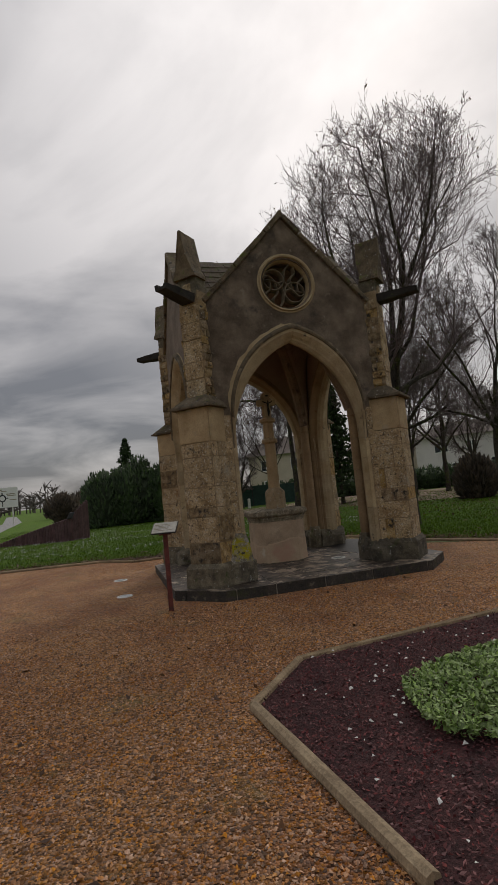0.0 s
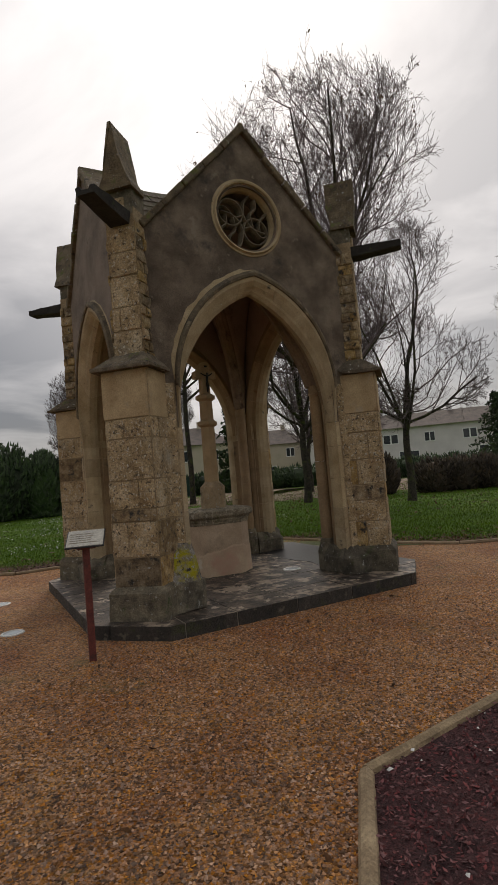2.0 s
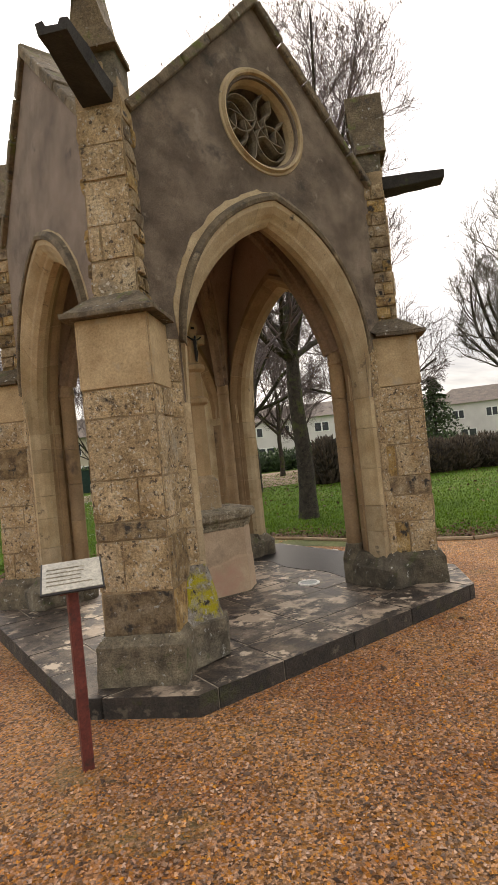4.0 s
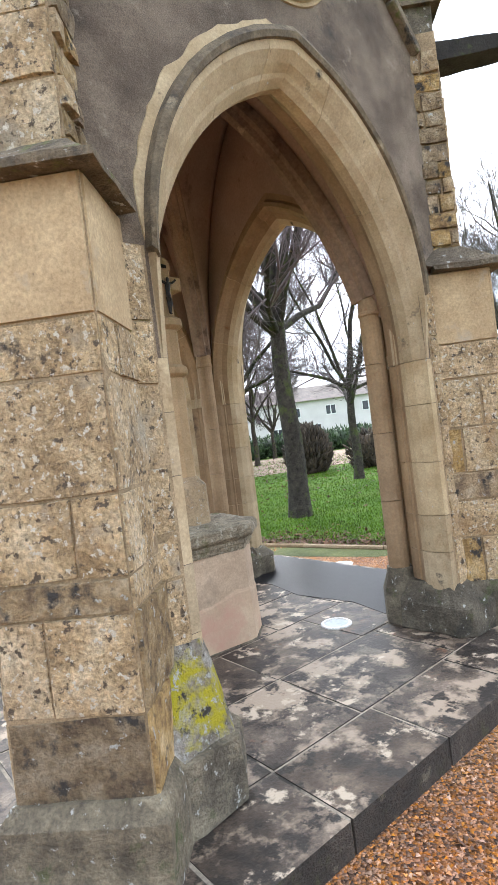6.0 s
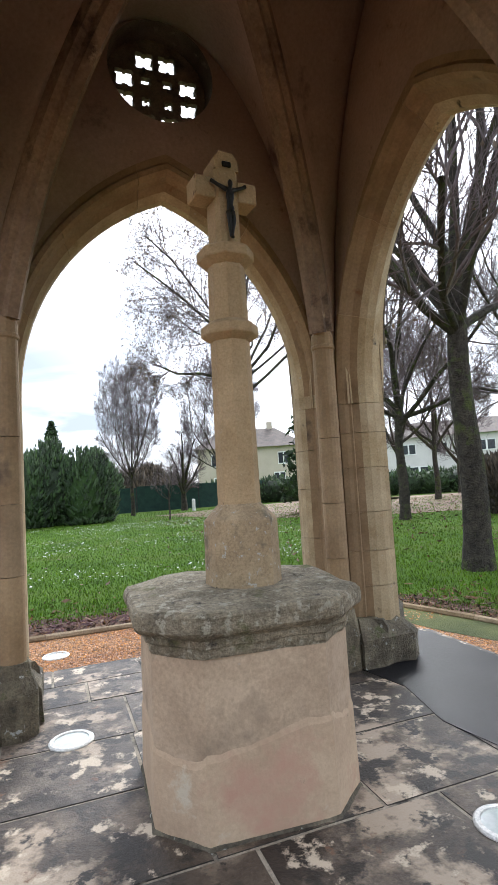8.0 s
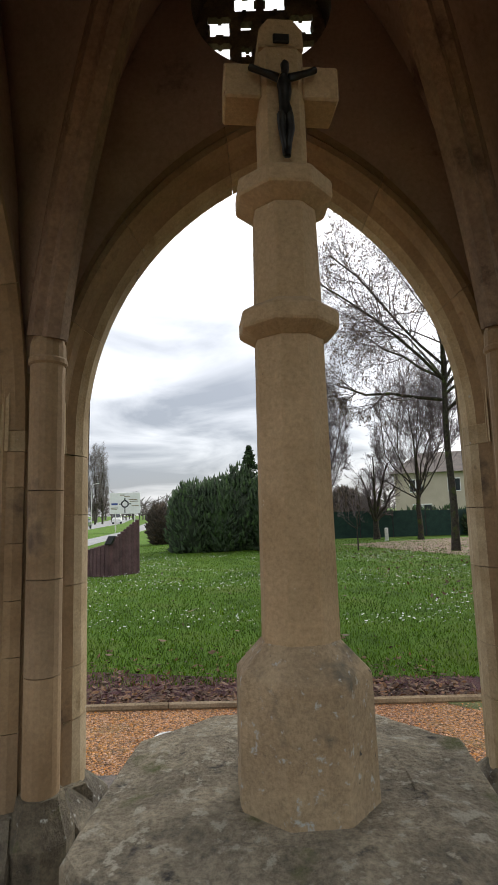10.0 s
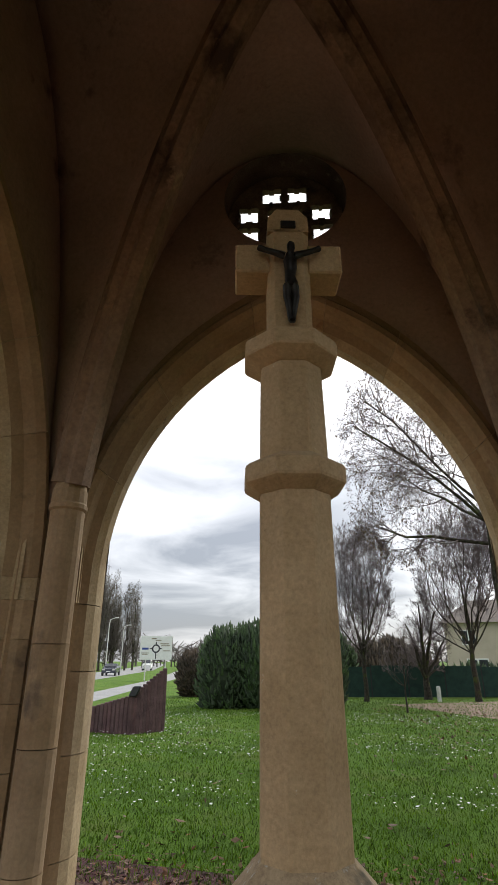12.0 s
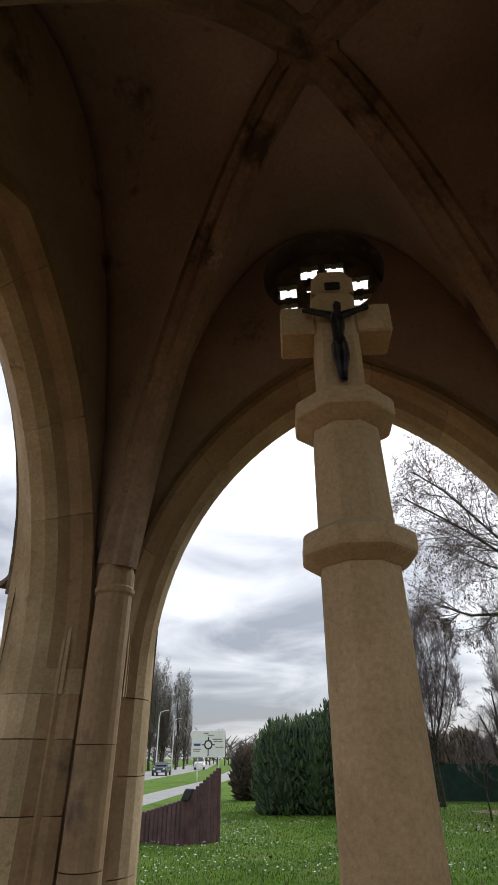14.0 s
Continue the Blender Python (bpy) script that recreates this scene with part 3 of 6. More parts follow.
def plate_bm(y0, y1, z):
    """Plate tracery: a stone disc pierced by eight outer and four small inner lights."""
    lights = [(sx * a, sz * b, 0.07, 0.064) for a, b in ((0.09, 0.25), (0.25, 0.09)) for sx in (-1, 1) for sz in (-1, 1)] + [(sx * 0.085, sz * 0.085, 0.036, 0.03) for sx in (-1, 1) for sz in (-1, 1)]
    n, r = 66, ROSE_R - 0.01

    def solid(i, j):
        if not (0 <= i < n and 0 <= j < n):
            return False
        x, zz = -r + 2 * r * (i + 0.5) / n, -r + 2 * r * (j + 0.5) / n
        if x * x + zz * zz > r * r:
            return False
        for cx, cz, a, b in lights:
            cz -= 0.045
            u, v = abs(x - cx) / a, abs(zz - cz) / b
            cusp = 0.16 * math.cos(4 * math.atan2(zz - cz, x - cx))
            if u**3 + v**3 < (1 - cusp) ** 3:
                return False
        return True

    bm = bmesh.new()
    at = {}

    def vert(i, j, y):
        if (i, j, y) not in at:
            at[i, j, y] = bm.verts.new((-r + 2 * r * i / n, y, z - r + 2 * r * j / n))
        return at[i, j, y]

    for i in range(n):
        for j in range(n):
            if not solid(i, j):
                continue
            bm.faces.new([vert(a, b, y0) for a, b in ((i, j), (i + 1, j), (i + 1, j + 1), (i, j + 1))])
            bm.faces.new([vert(a, b, y1) for a, b in ((i, j + 1), (i + 1, j + 1), (i + 1, j), (i, j))])
            for di, dj, e0, e1 in ((-1, 0, (i, j + 1), (i, j)), (1, 0, (i + 1, j), (i + 1, j + 1)), (0, -1, (i, j), (i + 1, j)), (0, 1, (i + 1, j + 1), (i, j + 1))):
                if not solid(i + di, j + dj):
                    bm.faces.new([vert(*e1, y0), vert(*e0, y0), vert(*e0, y1), vert(*e1, y1)])
    return bm


def build_side(k):
    """One of the four sides: gable, arch, window, coping."""
    q = quarter(k)
    gable = part("gable_wall", gable_bm(k % 2 == 0), M_RENDER if k % 2 == 0 else M_RENDERLIT, chapel, "dark weathered roughcast gable")
    gable.matrix_basis = q
    gable.data.materials.append(M_VAULT)
    arch = part("arch", voussoir(0, 1), M_TRIM, chapel, "moulded pointed arch of pale dressed stone")
    arch.matrix_basis = q
    total = 2 * N_ARC + 2
    i = 1
    steps = []
    while i < total:
        j = min(total, i + random.choice((4, 5, 5, 6)))
        if total - j < 3:
            j = total
        steps.append((i, j))
        i = j
    for a, b in steps:
        shade_inner_faces(part("voussoir", voussoir(a, b, 0.0015), M_TRIM, arch))
    for side in (-1, 1):
        z = FLOOR + 0.3
        while z < 2.08:
            z1 = min(2.1, z + random.uniform(0.25, 0.42))
            if 2.1 - z1 < 0.14:
                z1 = 2.1
            shade_inner_faces(part("jamb_stone", jamb_stone(z, z1, side), M_TRIM, arch))
            z = z1
    if k % 2 == 0:
        window = part("rose_window", ring_bm([(ROSE_R - 0.025, -1.47), (ROSE_R - 0.02, -1.52), (ROSE_R + 0.0, -1.57), (ROSE_R + 0.02, -1.575), (ROSE_R + 0.03, -1.63), (ROSE_R + 0.05, -1.64), (ROSE_R + 0.065, -1.61), (ROSE_R + 0.085, -1.61), (ROSE_R + 0.095, -1.58)], ROSE_Z), M_TRIM, chapel, "round window with curved stone tracery", smooth=False)
        window.matrix_basis = q
        if k == 2:
            part("tracery_plate", plate_bm(-1.5, -1.455, ROSE_Z), M_TRACERY, window, "plate tracery with cusped lights")
        for c in tracery_curves() if k == 0 else ():
            part("tracery_bar", bar_bm(c, 0.019, -1.5, -1.36, ROSE_Z), M_TRACERY, window)
    # ragged border of bared stone round the hood where the roughcast has fallen
    bm = bmesh.new()
    line = arch_pts(1.1, 2.58, 3.97, 40)
    rows = []
    for i, (x, z) in enumerate(line):
        (xa, za), (xb, zb) = line[max(0, i - 1)], line[min(len(line) - 1, i + 1)]
        t = Vector((xb - xa, zb - za)).normalized()
        grow_out = (0.062 if i < 38 else 0.03) * (1 + 0.5 * noise.noise((i * 0.3, k * 9.0, 1.0))) + random.uniform(0, 0.007)
        grow_out *= min(1.0, i / 6, (len(line) - 1 - i) / 6)
        rows.append([bm.verts.new((x, -OUT - 0.009, z)), bm.verts.new((x - t.y * grow_out, -OUT - 0.007, z + t.x * grow_out)), bm.verts.new((x - t.y * (grow_out + 0.006), -OUT + 0.01, z + t.x * (grow_out + 0.006)))])
    for a, b in zip(rows, rows[1:]):
        for j in range(2):
            bm.faces.new((a[j], a[j + 1], b[j + 1], b[j]))
    bmesh.ops.recalc_face_normals(bm, faces=bm.faces)
    part("bared_border", bm, M_TRIM, arch, "ragged border of bared pale stone")
    hood = bmesh.new()
    curves = [[(x, y, z) for x, z in arch_pts(a, zs, za, 24)] for y, a, zs, za in ((-1.6, 1.07, 2.53, 3.9), (-1.665, 1.076, 2.54, 3.912), (-1.675, 1.09, 2.56, 3.945), (-1.655, 1.106, 2.585, 3.985), (-1.6, 1.112, 2.59, 3.995))]
    sweep(hood, list(range(len(curves[0]))), lambda i: [c[i] for c in curves])
    bmesh.ops.recalc_face_normals(hood, faces=hood.faces)
    roughen(hood, 0.004, 12)
    part("hood_mould", hood, M_HOOD, arch, "thin dark hood mould")
    # coping stones up both slopes
    cope = bmesh.new()
    box(cope, -0.07, 0.07, -OUT - 0.05, -INN + 0.04, APEX - 0.02, APEX + 0.12, bevel=0.02)
    for v in cope.verts:
        if v.co.z > APEX + 0.05:
            v.co.x *= 0.35
    coping = part("coping", cope, M_COPING, chapel, "mossy stone coping with a small peak")
    coping.matrix_basis = q
    slope = math.atan2(APEX - KNEEL, 1.29)
    length = 1.36 / math.cos(slope)
    for side in (-1, 1):
        n, at = 5, 0.0
        for j in range(n):
            bm = bmesh.new()
            box(bm, at + 0.004, at + length / n - 0.004, -OUT - 0.055 + random.uniform(-0.008, 0.008), -INN + 0.03, -0.005, 0.075 + random.uniform(-0.01, 0.012), bevel=0.012)
            roughen(bm, 0.008, 9)
            bmesh.ops.transform(bm, matrix=Matrix.Translation((0.0, 0, APEX)) @ Matrix.Rotation(slope, 4, "Y"), verts=bm.verts)
            if side < 0:
                bmesh.ops.scale(bm, vec=(-1, 1, 1), verts=bm.verts)
                bmesh.ops.reverse_faces(bm, faces=bm.faces)
            part("coping_stone", bm, M_COPING, coping)
            at += length / n


def buttress_mat():
    return random.choice((M_STONE, M_STONE, M_STONE, M_RUBBLE))


B_LOW, B_LOWF, B_UP, B_UPF = 0.262, 2.42, 0.17, 2.27
Z_LIP = 2.71


def build_corner(k):
    """A diagonal buttress with plinth, weathering, spout and gabled pinnacle. Built facing -y, then turned to the corner."""
    m = pose(0, 0, 0, 0, 0, -45 + 90 * k)
    core = bmesh.new()
    box(core, -B_LOW, B_LOW, -B_LOWF, -1.8, FLOOR, Z_LIP)
    box(core, -B_UP, B_UP, -B_UPF, -1.75, Z_LIP, 4.5)
    butt = part("buttress", core, M_MORTAR, chapel, "diagonal buttress of worn ochre blocks")
    butt.matrix_basis = m

    def cuts(n):
        return [sorted(random.sample([0.3, 0.36, 0.42, 0.5, 0.58, 0.66, 0.72], 1)) if random.random() < n else [] for _ in range(12)]

    lev = [FLOOR + 0.3, 0.8, 1.1, 1.3, 1.6, 1.96, 2.24, Z_LIP]
    lev = [lev[0]] + [z + random.uniform(-0.05, 0.05) for z in lev[1:-1]] + [lev[-1]]
    for x0, y0, way, length, share in ((-B_LOW, -B_LOWF, (1, 0, 0), 2 * B_LOW, 0.5), (B_LOW, -B_LOWF, (0, 1, 0), B_LOWF - 1.96, 0.35), (-B_LOW, -1.96, (0, -1, 0), B_LOWF - 1.96, 0.35)):
        stone_face(butt, (x0, y0, 0), way, length, lev[:-1], cuts(share), buttress_mat)
        stone_face(butt, (x0, y0, 0), way, length, lev[-2:], [[]], M_PLASTER, 0.014, 0.003)
    up = [2.86, 3.16, 3.42, 3.76, 4.02, 4.3]
    stone_face(butt, (-B_UP, -B_UPF, 0), (1, 0, 0), 2 * B_UP, up, cuts(0.15), M_STONE, 0.015)
    upr = [2.8, 2.93, 3.05, 3.17, 3.31, 3.42, 3.54, 3.68, 3.8, 3.92, 4.06, 4.2, 4.36]
    stone_face(butt, (B_UP, -B_UPF, 0), (0, 1, 0), B_UPF - 2.04, upr, cuts(0.8), M_RUBBLE, 0.025, 0.02)
    stone_face(butt, (-B_UP, -2.04, 0), (0, -1, 0), B_UPF - 2.04, upr, cuts(0.8), M_RUBBLE, 0.025, 0.02)
    # weathering above the lower stage: a thin dark lip and a sloping bed of rough stone
    w = bmesh.new()
    a, f = B_LOW + 0.085, B_LOWF + 0.09
    prism(w, [(-a, -2.02), (-a, -f), (a, -f), (a, -2.02)], Z_LIP, Z_LIP + 0.035)
    b = B_UP - 0.01
    prism(w, [(-a + 0.02, -2.0), (-a + 0.02, -f + 0.02), (a - 0.02, -f + 0.02), (a - 0.02, -2.0)], Z_LIP + 0.035, 2.93, [(-b, -1.8), (-b, -B_UPF + 0.02), (b, -B_UPF + 0.02), (b, -1.8)])
    bmesh.ops.subdivide_edges(w, edges=w.edges, cuts=3, use_grid_fill=True)
    roughen(w, 0.014, 14)
    part("weathering", w, M_COPING, butt, "lichened sloping weathering with a dark lip")
    # plinth
    p = bmesh.new()
    a, f = B_LOW + 0.055, B_LOWF + 0.07
    prism(p, [(-a, -1.7), (-a, -f), (a, -f), (a, -1.7)], FLOOR, FLOOR + 0.27)
    prism(p, [(-a, -1.7), (-a, -f), (a, -f), (a, -1.7)], FLOOR + 0.27, FLOOR + 0.33, [(-a + 0.04, -1.7), (-a + 0.04, -f + 0.05), (a - 0.04, -f + 0.05), (a - 0.04, -1.7)])
    bmesh.ops.subdivide_edges(p, edges=p.edges, cuts=3, use_grid_fill=True)
    roughen(p, 0.012, 6)
    part("plinth", p, M_PLINTH, butt, "dark damp mossy plinth")
    # stone spout
    g = bmesh.new()
    n = 6
    prof = [(-0.115, 0.0), (-0.135, 0.14), (-0.07, 0.15), (-0.05, 0.085), (0.05, 0.085), (0.07, 0.15), (0.135, 0.14), (0.115, 0.0)]
    path = [(-2.2 - 0.72 * i / n) for i in range(n + 1)]
    sweep(g, path, lambda i: [(x * (1 - 0.03 * i), path[i], 4.31 + z * (1 - 0.02 * i) + 0.05 * (i / n) * (1 - z / 0.15)) for x, z in prof])
    bmesh.ops.recalc_face_normals(g, faces=g.faces)
    roughen(g, 0.008, 9)
    part("water_spout", g, M_DARKSTONE, butt, "black weathered stone water spout")
    # pinnacle: a block, a lip and a steep gabled cap with its ridge running outwards
    c = bmesh.new()
    box(c, -0.165, 0.165, -2.27, -2.0, 4.42, 4.72, bevel=0.01)
    roughen(c, 0.008, 8)
    pin = part("pinnacle", c, M_PLINTH, butt, "weathered gabled pinnacle")
    c = bmesh.new()
    sec = [(-0.2, 4.7), (-0.19, 4.75), (-0.135, 4.86), (-0.085, 5.06), (-0.02, 5.43), (0.02, 5.43), (0.085, 5.06), (0.135, 4.86), (0.19, 4.75), (0.2, 4.7)]
    ys = [-2.34, -2.24, -2.14, -2.03]
    sweep(c, ys, lambda i: [(x, ys[i] + (0.0 if z < 5 else (0.05 if i == 3 else -0.03 if i == 0 else 0)), z) for x, z in sec])
    bmesh.ops.recalc_face_normals(c, faces=c.faces)
    roughen(c, 0.008, 9)
    part("gabled_cap", c, M_COPING, pin)
    c = bmesh.new()
    box(c, -0.07, 0.07, -2.295, -2.26, 4.47, 4.62, bevel=0.008)
    r = bmesh.ops.create_circle(c, cap_ends=True, radius=0.05, segments=12, matrix=pose(0, -2.3, 4.545, 90))
    part("rosette", c, M_STONE, pin)


def build_jamb_plinth(k, side):
    """The swelling foot of an arch's jamb, with its sloping lichen-covered shoulder."""
    bm = bmesh.new()
    x0, x1 = 1.03, 1.55
    lo = [(x0 - 0.06, -1.2), (x0 - 0.06, -1.64), (x0 + 0.02, -1.74), (x1, -1.78), (x1, -1.2)]
    hi = [(x0 + 0.03, -1.24), (x0 + 0.035, -1.58), (x0 + 0.08, -1.62), (x1, -1.62), (x1, -1.24)]
    tall = k == 0 and side < 0
    z1, z2 = (FLOOR + 0.26, 0.84) if tall else (FLOOR + 0.2, FLOOR + 0.34)
    if tall:
        foot = bmesh.new()
        prism(foot, [(-px * 1.0, py - 0.03) for px, py in lo[::-1]], FLOOR, z1 + 0.03)
        bmesh.ops.subdivide_edges(foot, edges=foot.edges, cuts=4, use_grid_fill=True)
        roughen(foot, 0.03, 5)
        ob = part("jamb_foot", foot, M_PLINTH, chapel, "bulging mossy foot stone")
        ob.matrix_basis = quarter(k)
    else:
        prism(bm, lo, FLOOR, z1)
    prism(bm, lo, z1, z2, hi)
    bmesh.ops.subdivide_edges(bm, edges=bm.edges, cuts=4, use_grid_fill=True)
    roughen(bm, 0.022, 6)
    bmesh.ops.recalc_face_normals(bm, faces=bm.faces)
    if side < 0:
        bmesh.ops.scale(bm, vec=(-1, 1, 1), verts=bm.verts)
        bmesh.ops.reverse_faces(bm, faces=bm.faces)
    yellow = k == 0 and side < 0
    ob = part("jamb_foot", bm, M_MOSSY if yellow else M_PLINTH, chapel, "jamb foot covered with bright yellow lichen" if yellow else "worn mossy jamb foot")
    ob.matrix_basis = quarter(k)
    # blocks between the jamb and the buttress
    face = part("pier_face", voussoir_plate(side), M_MORTAR, chapel)
    face.matrix_basis = quarter(k)
    lev = [0.45, 0.8, 1.12, 1.32, 1.62, 1.98, 2.26, 2.6]
    stone_face(face, (1.13 if side > 0 else -1.3, -OUT - 0.004, 0), (1, 0, 0), 0.17, lev, [[]] * 7, M_STONE, 0.012)


def voussoir_plate(side):
    bm = bmesh.new()
    box(bm, *((1.12, 1.5) if side > 0 else (-1.5, -1.12)), -OUT - 0.004, -OUT + 0.1, FLOOR, 2.6)
    return bm


M_DARKSTONE = material("black_weathered_stone", [(0.012, 0.011, 0.01), (0.035, 0.032, 0.026)], 0.9, 7, 60, 0.5, 0.015, spots=[((0.05, 0.06, 0.02), 6, 0.62, 0.1)])

for k in range(4):
    build_side(k)
    build_corner(k)
    for side in (-1, 1):
        build_jamb_plinth(k, side)

# vault: four cells between wall arches and diagonal ribs
W_V, Z_SP, Z_BOSS, Z_WALL, R_SP = 1.275, 2.5, 4.82, 5.12, 1.63


def rib_z(r):
    return Z_SP + (Z_BOSS - Z_SP) * (1 - min(1.0, r / R_SP) ** 1.7) ** 0.75


def cell_z(x, d):
    """Height of a cell at x across, where d is the distance from the middle of the chapel."""
    if d < 1e-6:
        return Z_BOSS
    ridge = Z_BOSS + (Z_WALL - Z_BOSS) * (d / W_V) ** 1.5
    foot = rib_z(d * math.sqrt(2))
    u = min(1.0, abs(x) / d)
    return foot + (ridge - foot) * (1 - u**2.1) ** 0.65


for k in range(4):
    n, mm = 20, 12
    verts, faces = [], []
    for j in range(mm + 1):
        d = W_V * j / mm
        for i in range(n + 1):
            x = d * (2 * i / n - 1)
            verts.append((x, -d, cell_z(x, d)))
    for j in range(mm):
        for i in range(n):
            p = j * (n + 1) + i
            faces.append((p, p + 1, p + n + 2, p + n + 1))
    cell = raw("vault_cell", verts, faces, M_VAULT, chapel, True)
    sol = cell.modifiers.new("thickness", "SOLIDIFY")
    sol.thickness, sol.offset = 0.06, 1.0
    cell.matrix_basis = quarter(k)
    # diagonal rib
    bm = bmesh.new()
    rr = [1.6 * math.cos(math.pi / 2 * i / 22) for i in range(23)]
    sec = [(-0.09, 0.04), (-0.09, -0.035), (-0.055, -0.06), (-0.05, -0.105), (0, -0.14), (0.05, -0.105), (0.055, -0.06), (0.09, -0.035), (0.09, 0.04)]

    def rib_sect(i):
        r = rr[i]
        t = Vector((0, rr[min(22, i + 1)] - rr[max(0, i - 1)], rib_z(rr[min(22, i + 1)]) - rib_z(rr[max(0, i - 1)]))).normalized()
        nrm = Vector((0, t.z, -t.y))
        if nrm.z < 0:
            nrm = -nrm
        c = Vector((0, -r, rib_z(r) - 0.01))
        return [tuple(c + Vector((x, 0, 0)) + Vector((0, -nrm.y, nrm.z)) * y) for x, y in sec]

    sweep(bm, rr, rib_sect)
    bmesh.ops.recalc_face_normals(bm, faces=bm.faces)
    rib = part("rib", bm, M_RIB, chapel, "moulded diagonal vault rib")
    rib.matrix_basis = pose(0, 0, 0, 0, 0, -45 + 90 * k)
    # corner pier inside: chamfered backing, round shaft and two hollow rolls
    bm = bmesh.new()
    prism(bm, [(-0.16, -1.71), (0.16, -1.71), (0.2, -1.85), (-0.2, -1.85)], FLOOR, 2.9)
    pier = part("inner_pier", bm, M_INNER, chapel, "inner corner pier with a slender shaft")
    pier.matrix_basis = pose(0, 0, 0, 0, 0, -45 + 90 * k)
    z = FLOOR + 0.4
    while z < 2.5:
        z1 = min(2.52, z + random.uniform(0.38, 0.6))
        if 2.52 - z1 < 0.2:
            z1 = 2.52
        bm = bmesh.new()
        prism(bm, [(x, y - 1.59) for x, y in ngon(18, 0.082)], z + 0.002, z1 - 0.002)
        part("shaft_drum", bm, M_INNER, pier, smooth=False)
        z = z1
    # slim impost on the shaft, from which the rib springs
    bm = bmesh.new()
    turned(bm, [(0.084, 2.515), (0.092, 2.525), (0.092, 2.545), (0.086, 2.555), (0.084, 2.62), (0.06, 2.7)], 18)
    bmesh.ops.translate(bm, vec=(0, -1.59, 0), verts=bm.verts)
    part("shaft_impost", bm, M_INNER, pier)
    bm = bmesh.new()
    turned(bm, [(0.15, FLOOR), (0.15, FLOOR + 0.25), (0.11, FLOOR + 0.36), (0.1, FLOOR + 0.42)], 8, 0.39)
    bmesh.ops.translate(bm, vec=(0, -1.59, 0), verts=bm.verts)
    part("shaft_base", bm, M_PLINTH, pier)
bm = bmesh.new()
turned(bm, [(0.09, Z_BOSS - 0.12), (0.14, Z_BOSS - 0.1), (0.15, Z_BOSS - 0.05), (0.12, Z_BOSS)], 14)
part("vault_boss", bm, M_RIB, chapel, "round keystone")

# roof: eight slopes of small tiles meeting in valleys
ROOF_TOP, ROOF_S = 5.66, (APEX - KNEEL) / 1.29
for k in range(4):
    for side in (-1, 1):
        verts, faces = [], []
        rows = 11
        for j in range(rows):
            x0, x1 = 1.62 * j / rows, 1.62 * (j + 1) / rows + 0.04
            y = -OUT + 0.25
            while y < -x0 * 0.98:
                y1 = min(y + 0.15, -x0 * 0.9)
                dz = random.uniform(0, 0.012)
                b = len(verts)
                for xx, lift in ((x0, 0.01), (x1, 0.035)):
                    for yy in (y + 0.003, y1 - 0.003):
                        for th in (0, 0.018):
                            verts.append((side * xx, yy, ROOF_TOP - ROOF_S * xx + lift + dz + th))
                for f in ((1, 3, 7, 5), (4, 5, 7, 6), (0, 1, 5, 4), (2, 6, 7, 3), (0, 2, 3, 1)):
                    faces.append([b + v for v in f])
                y = y1 if y1 > y + 0.02 else y + 0.15
        roof = raw("roof_slope", verts, faces, M_TILE, chapel)
        roof["label"] = "mossy old roof tiles"
        roof.matrix_basis = quarter(k)
bm = bmesh.new()
for k in range(4):
    v = [bm.verts.new(p) for p in ((-1.6, -1.6, ROOF_TOP - ROOF_S * 1.6), (1.6, -1.6, ROOF_TOP - ROOF_S * 1.6), (0, 0, ROOF_TOP), (0, -1.6, ROOF_TOP))]
    f = [bm.faces.new((v[0], v[3], v[2])), bm.faces.new((v[3], v[1], v[2]))]
    bmesh.ops.transform(bm, matrix=quarter(k), verts=v)
part("roof_boarding", bm, M_DARK, chapel)

# ---- platform ----
M_JOINT = material("pale_joint_mortar", [(0.2, 0.17, 0.13), (0.42, 0.37, 0.29)], 0.9, 5, 60, 0.4, 0.01, spots=[((0.04, 0.035, 0.03), 3, 0.52, 0.1)])
platform = thing("platform", pose(0, 0, 0), "low octagonal stone platform, wet and stained", "platform", kind="structure")
PL, PC = 2.2, 1.58


def plat_poly(e=0.0):
    a, c = PL - e, PC - e * 0.41
    return [(-c, -a), (c, -a), (a, -c), (a, c), (c, a), (-c, a), (-a, c), (-a, -c)]


bm = bmesh.new()
prism(bm, plat_poly(0.02), -0.1, FLOOR - 0.004)
part("platform_core", bm, M_JOINT, platform)


def inside_plat(x, y, e=0.0):
    a = PL - e
    return abs(x) < a and abs(y) < a and abs(x) + abs(y) < PL + PC - 1.41 * e


def clip_poly(poly, a, b, c):
    """Keeps the side a x + b y <= c."""
    out = []
    for p, q in zip(poly, poly[1:] + poly[:1]):
        dp, dq = a * p[0] + b * p[1] - c, a * q[0] + b * q[1] - c
        if dp <= 0:
            out.append(p)
        if dp * dq < 0:
            t = dp / (dp - dq)
            out.append((p[0] + (q[0] - p[0]) * t, p[1] + (q[1] - p[1]) * t))
    return out


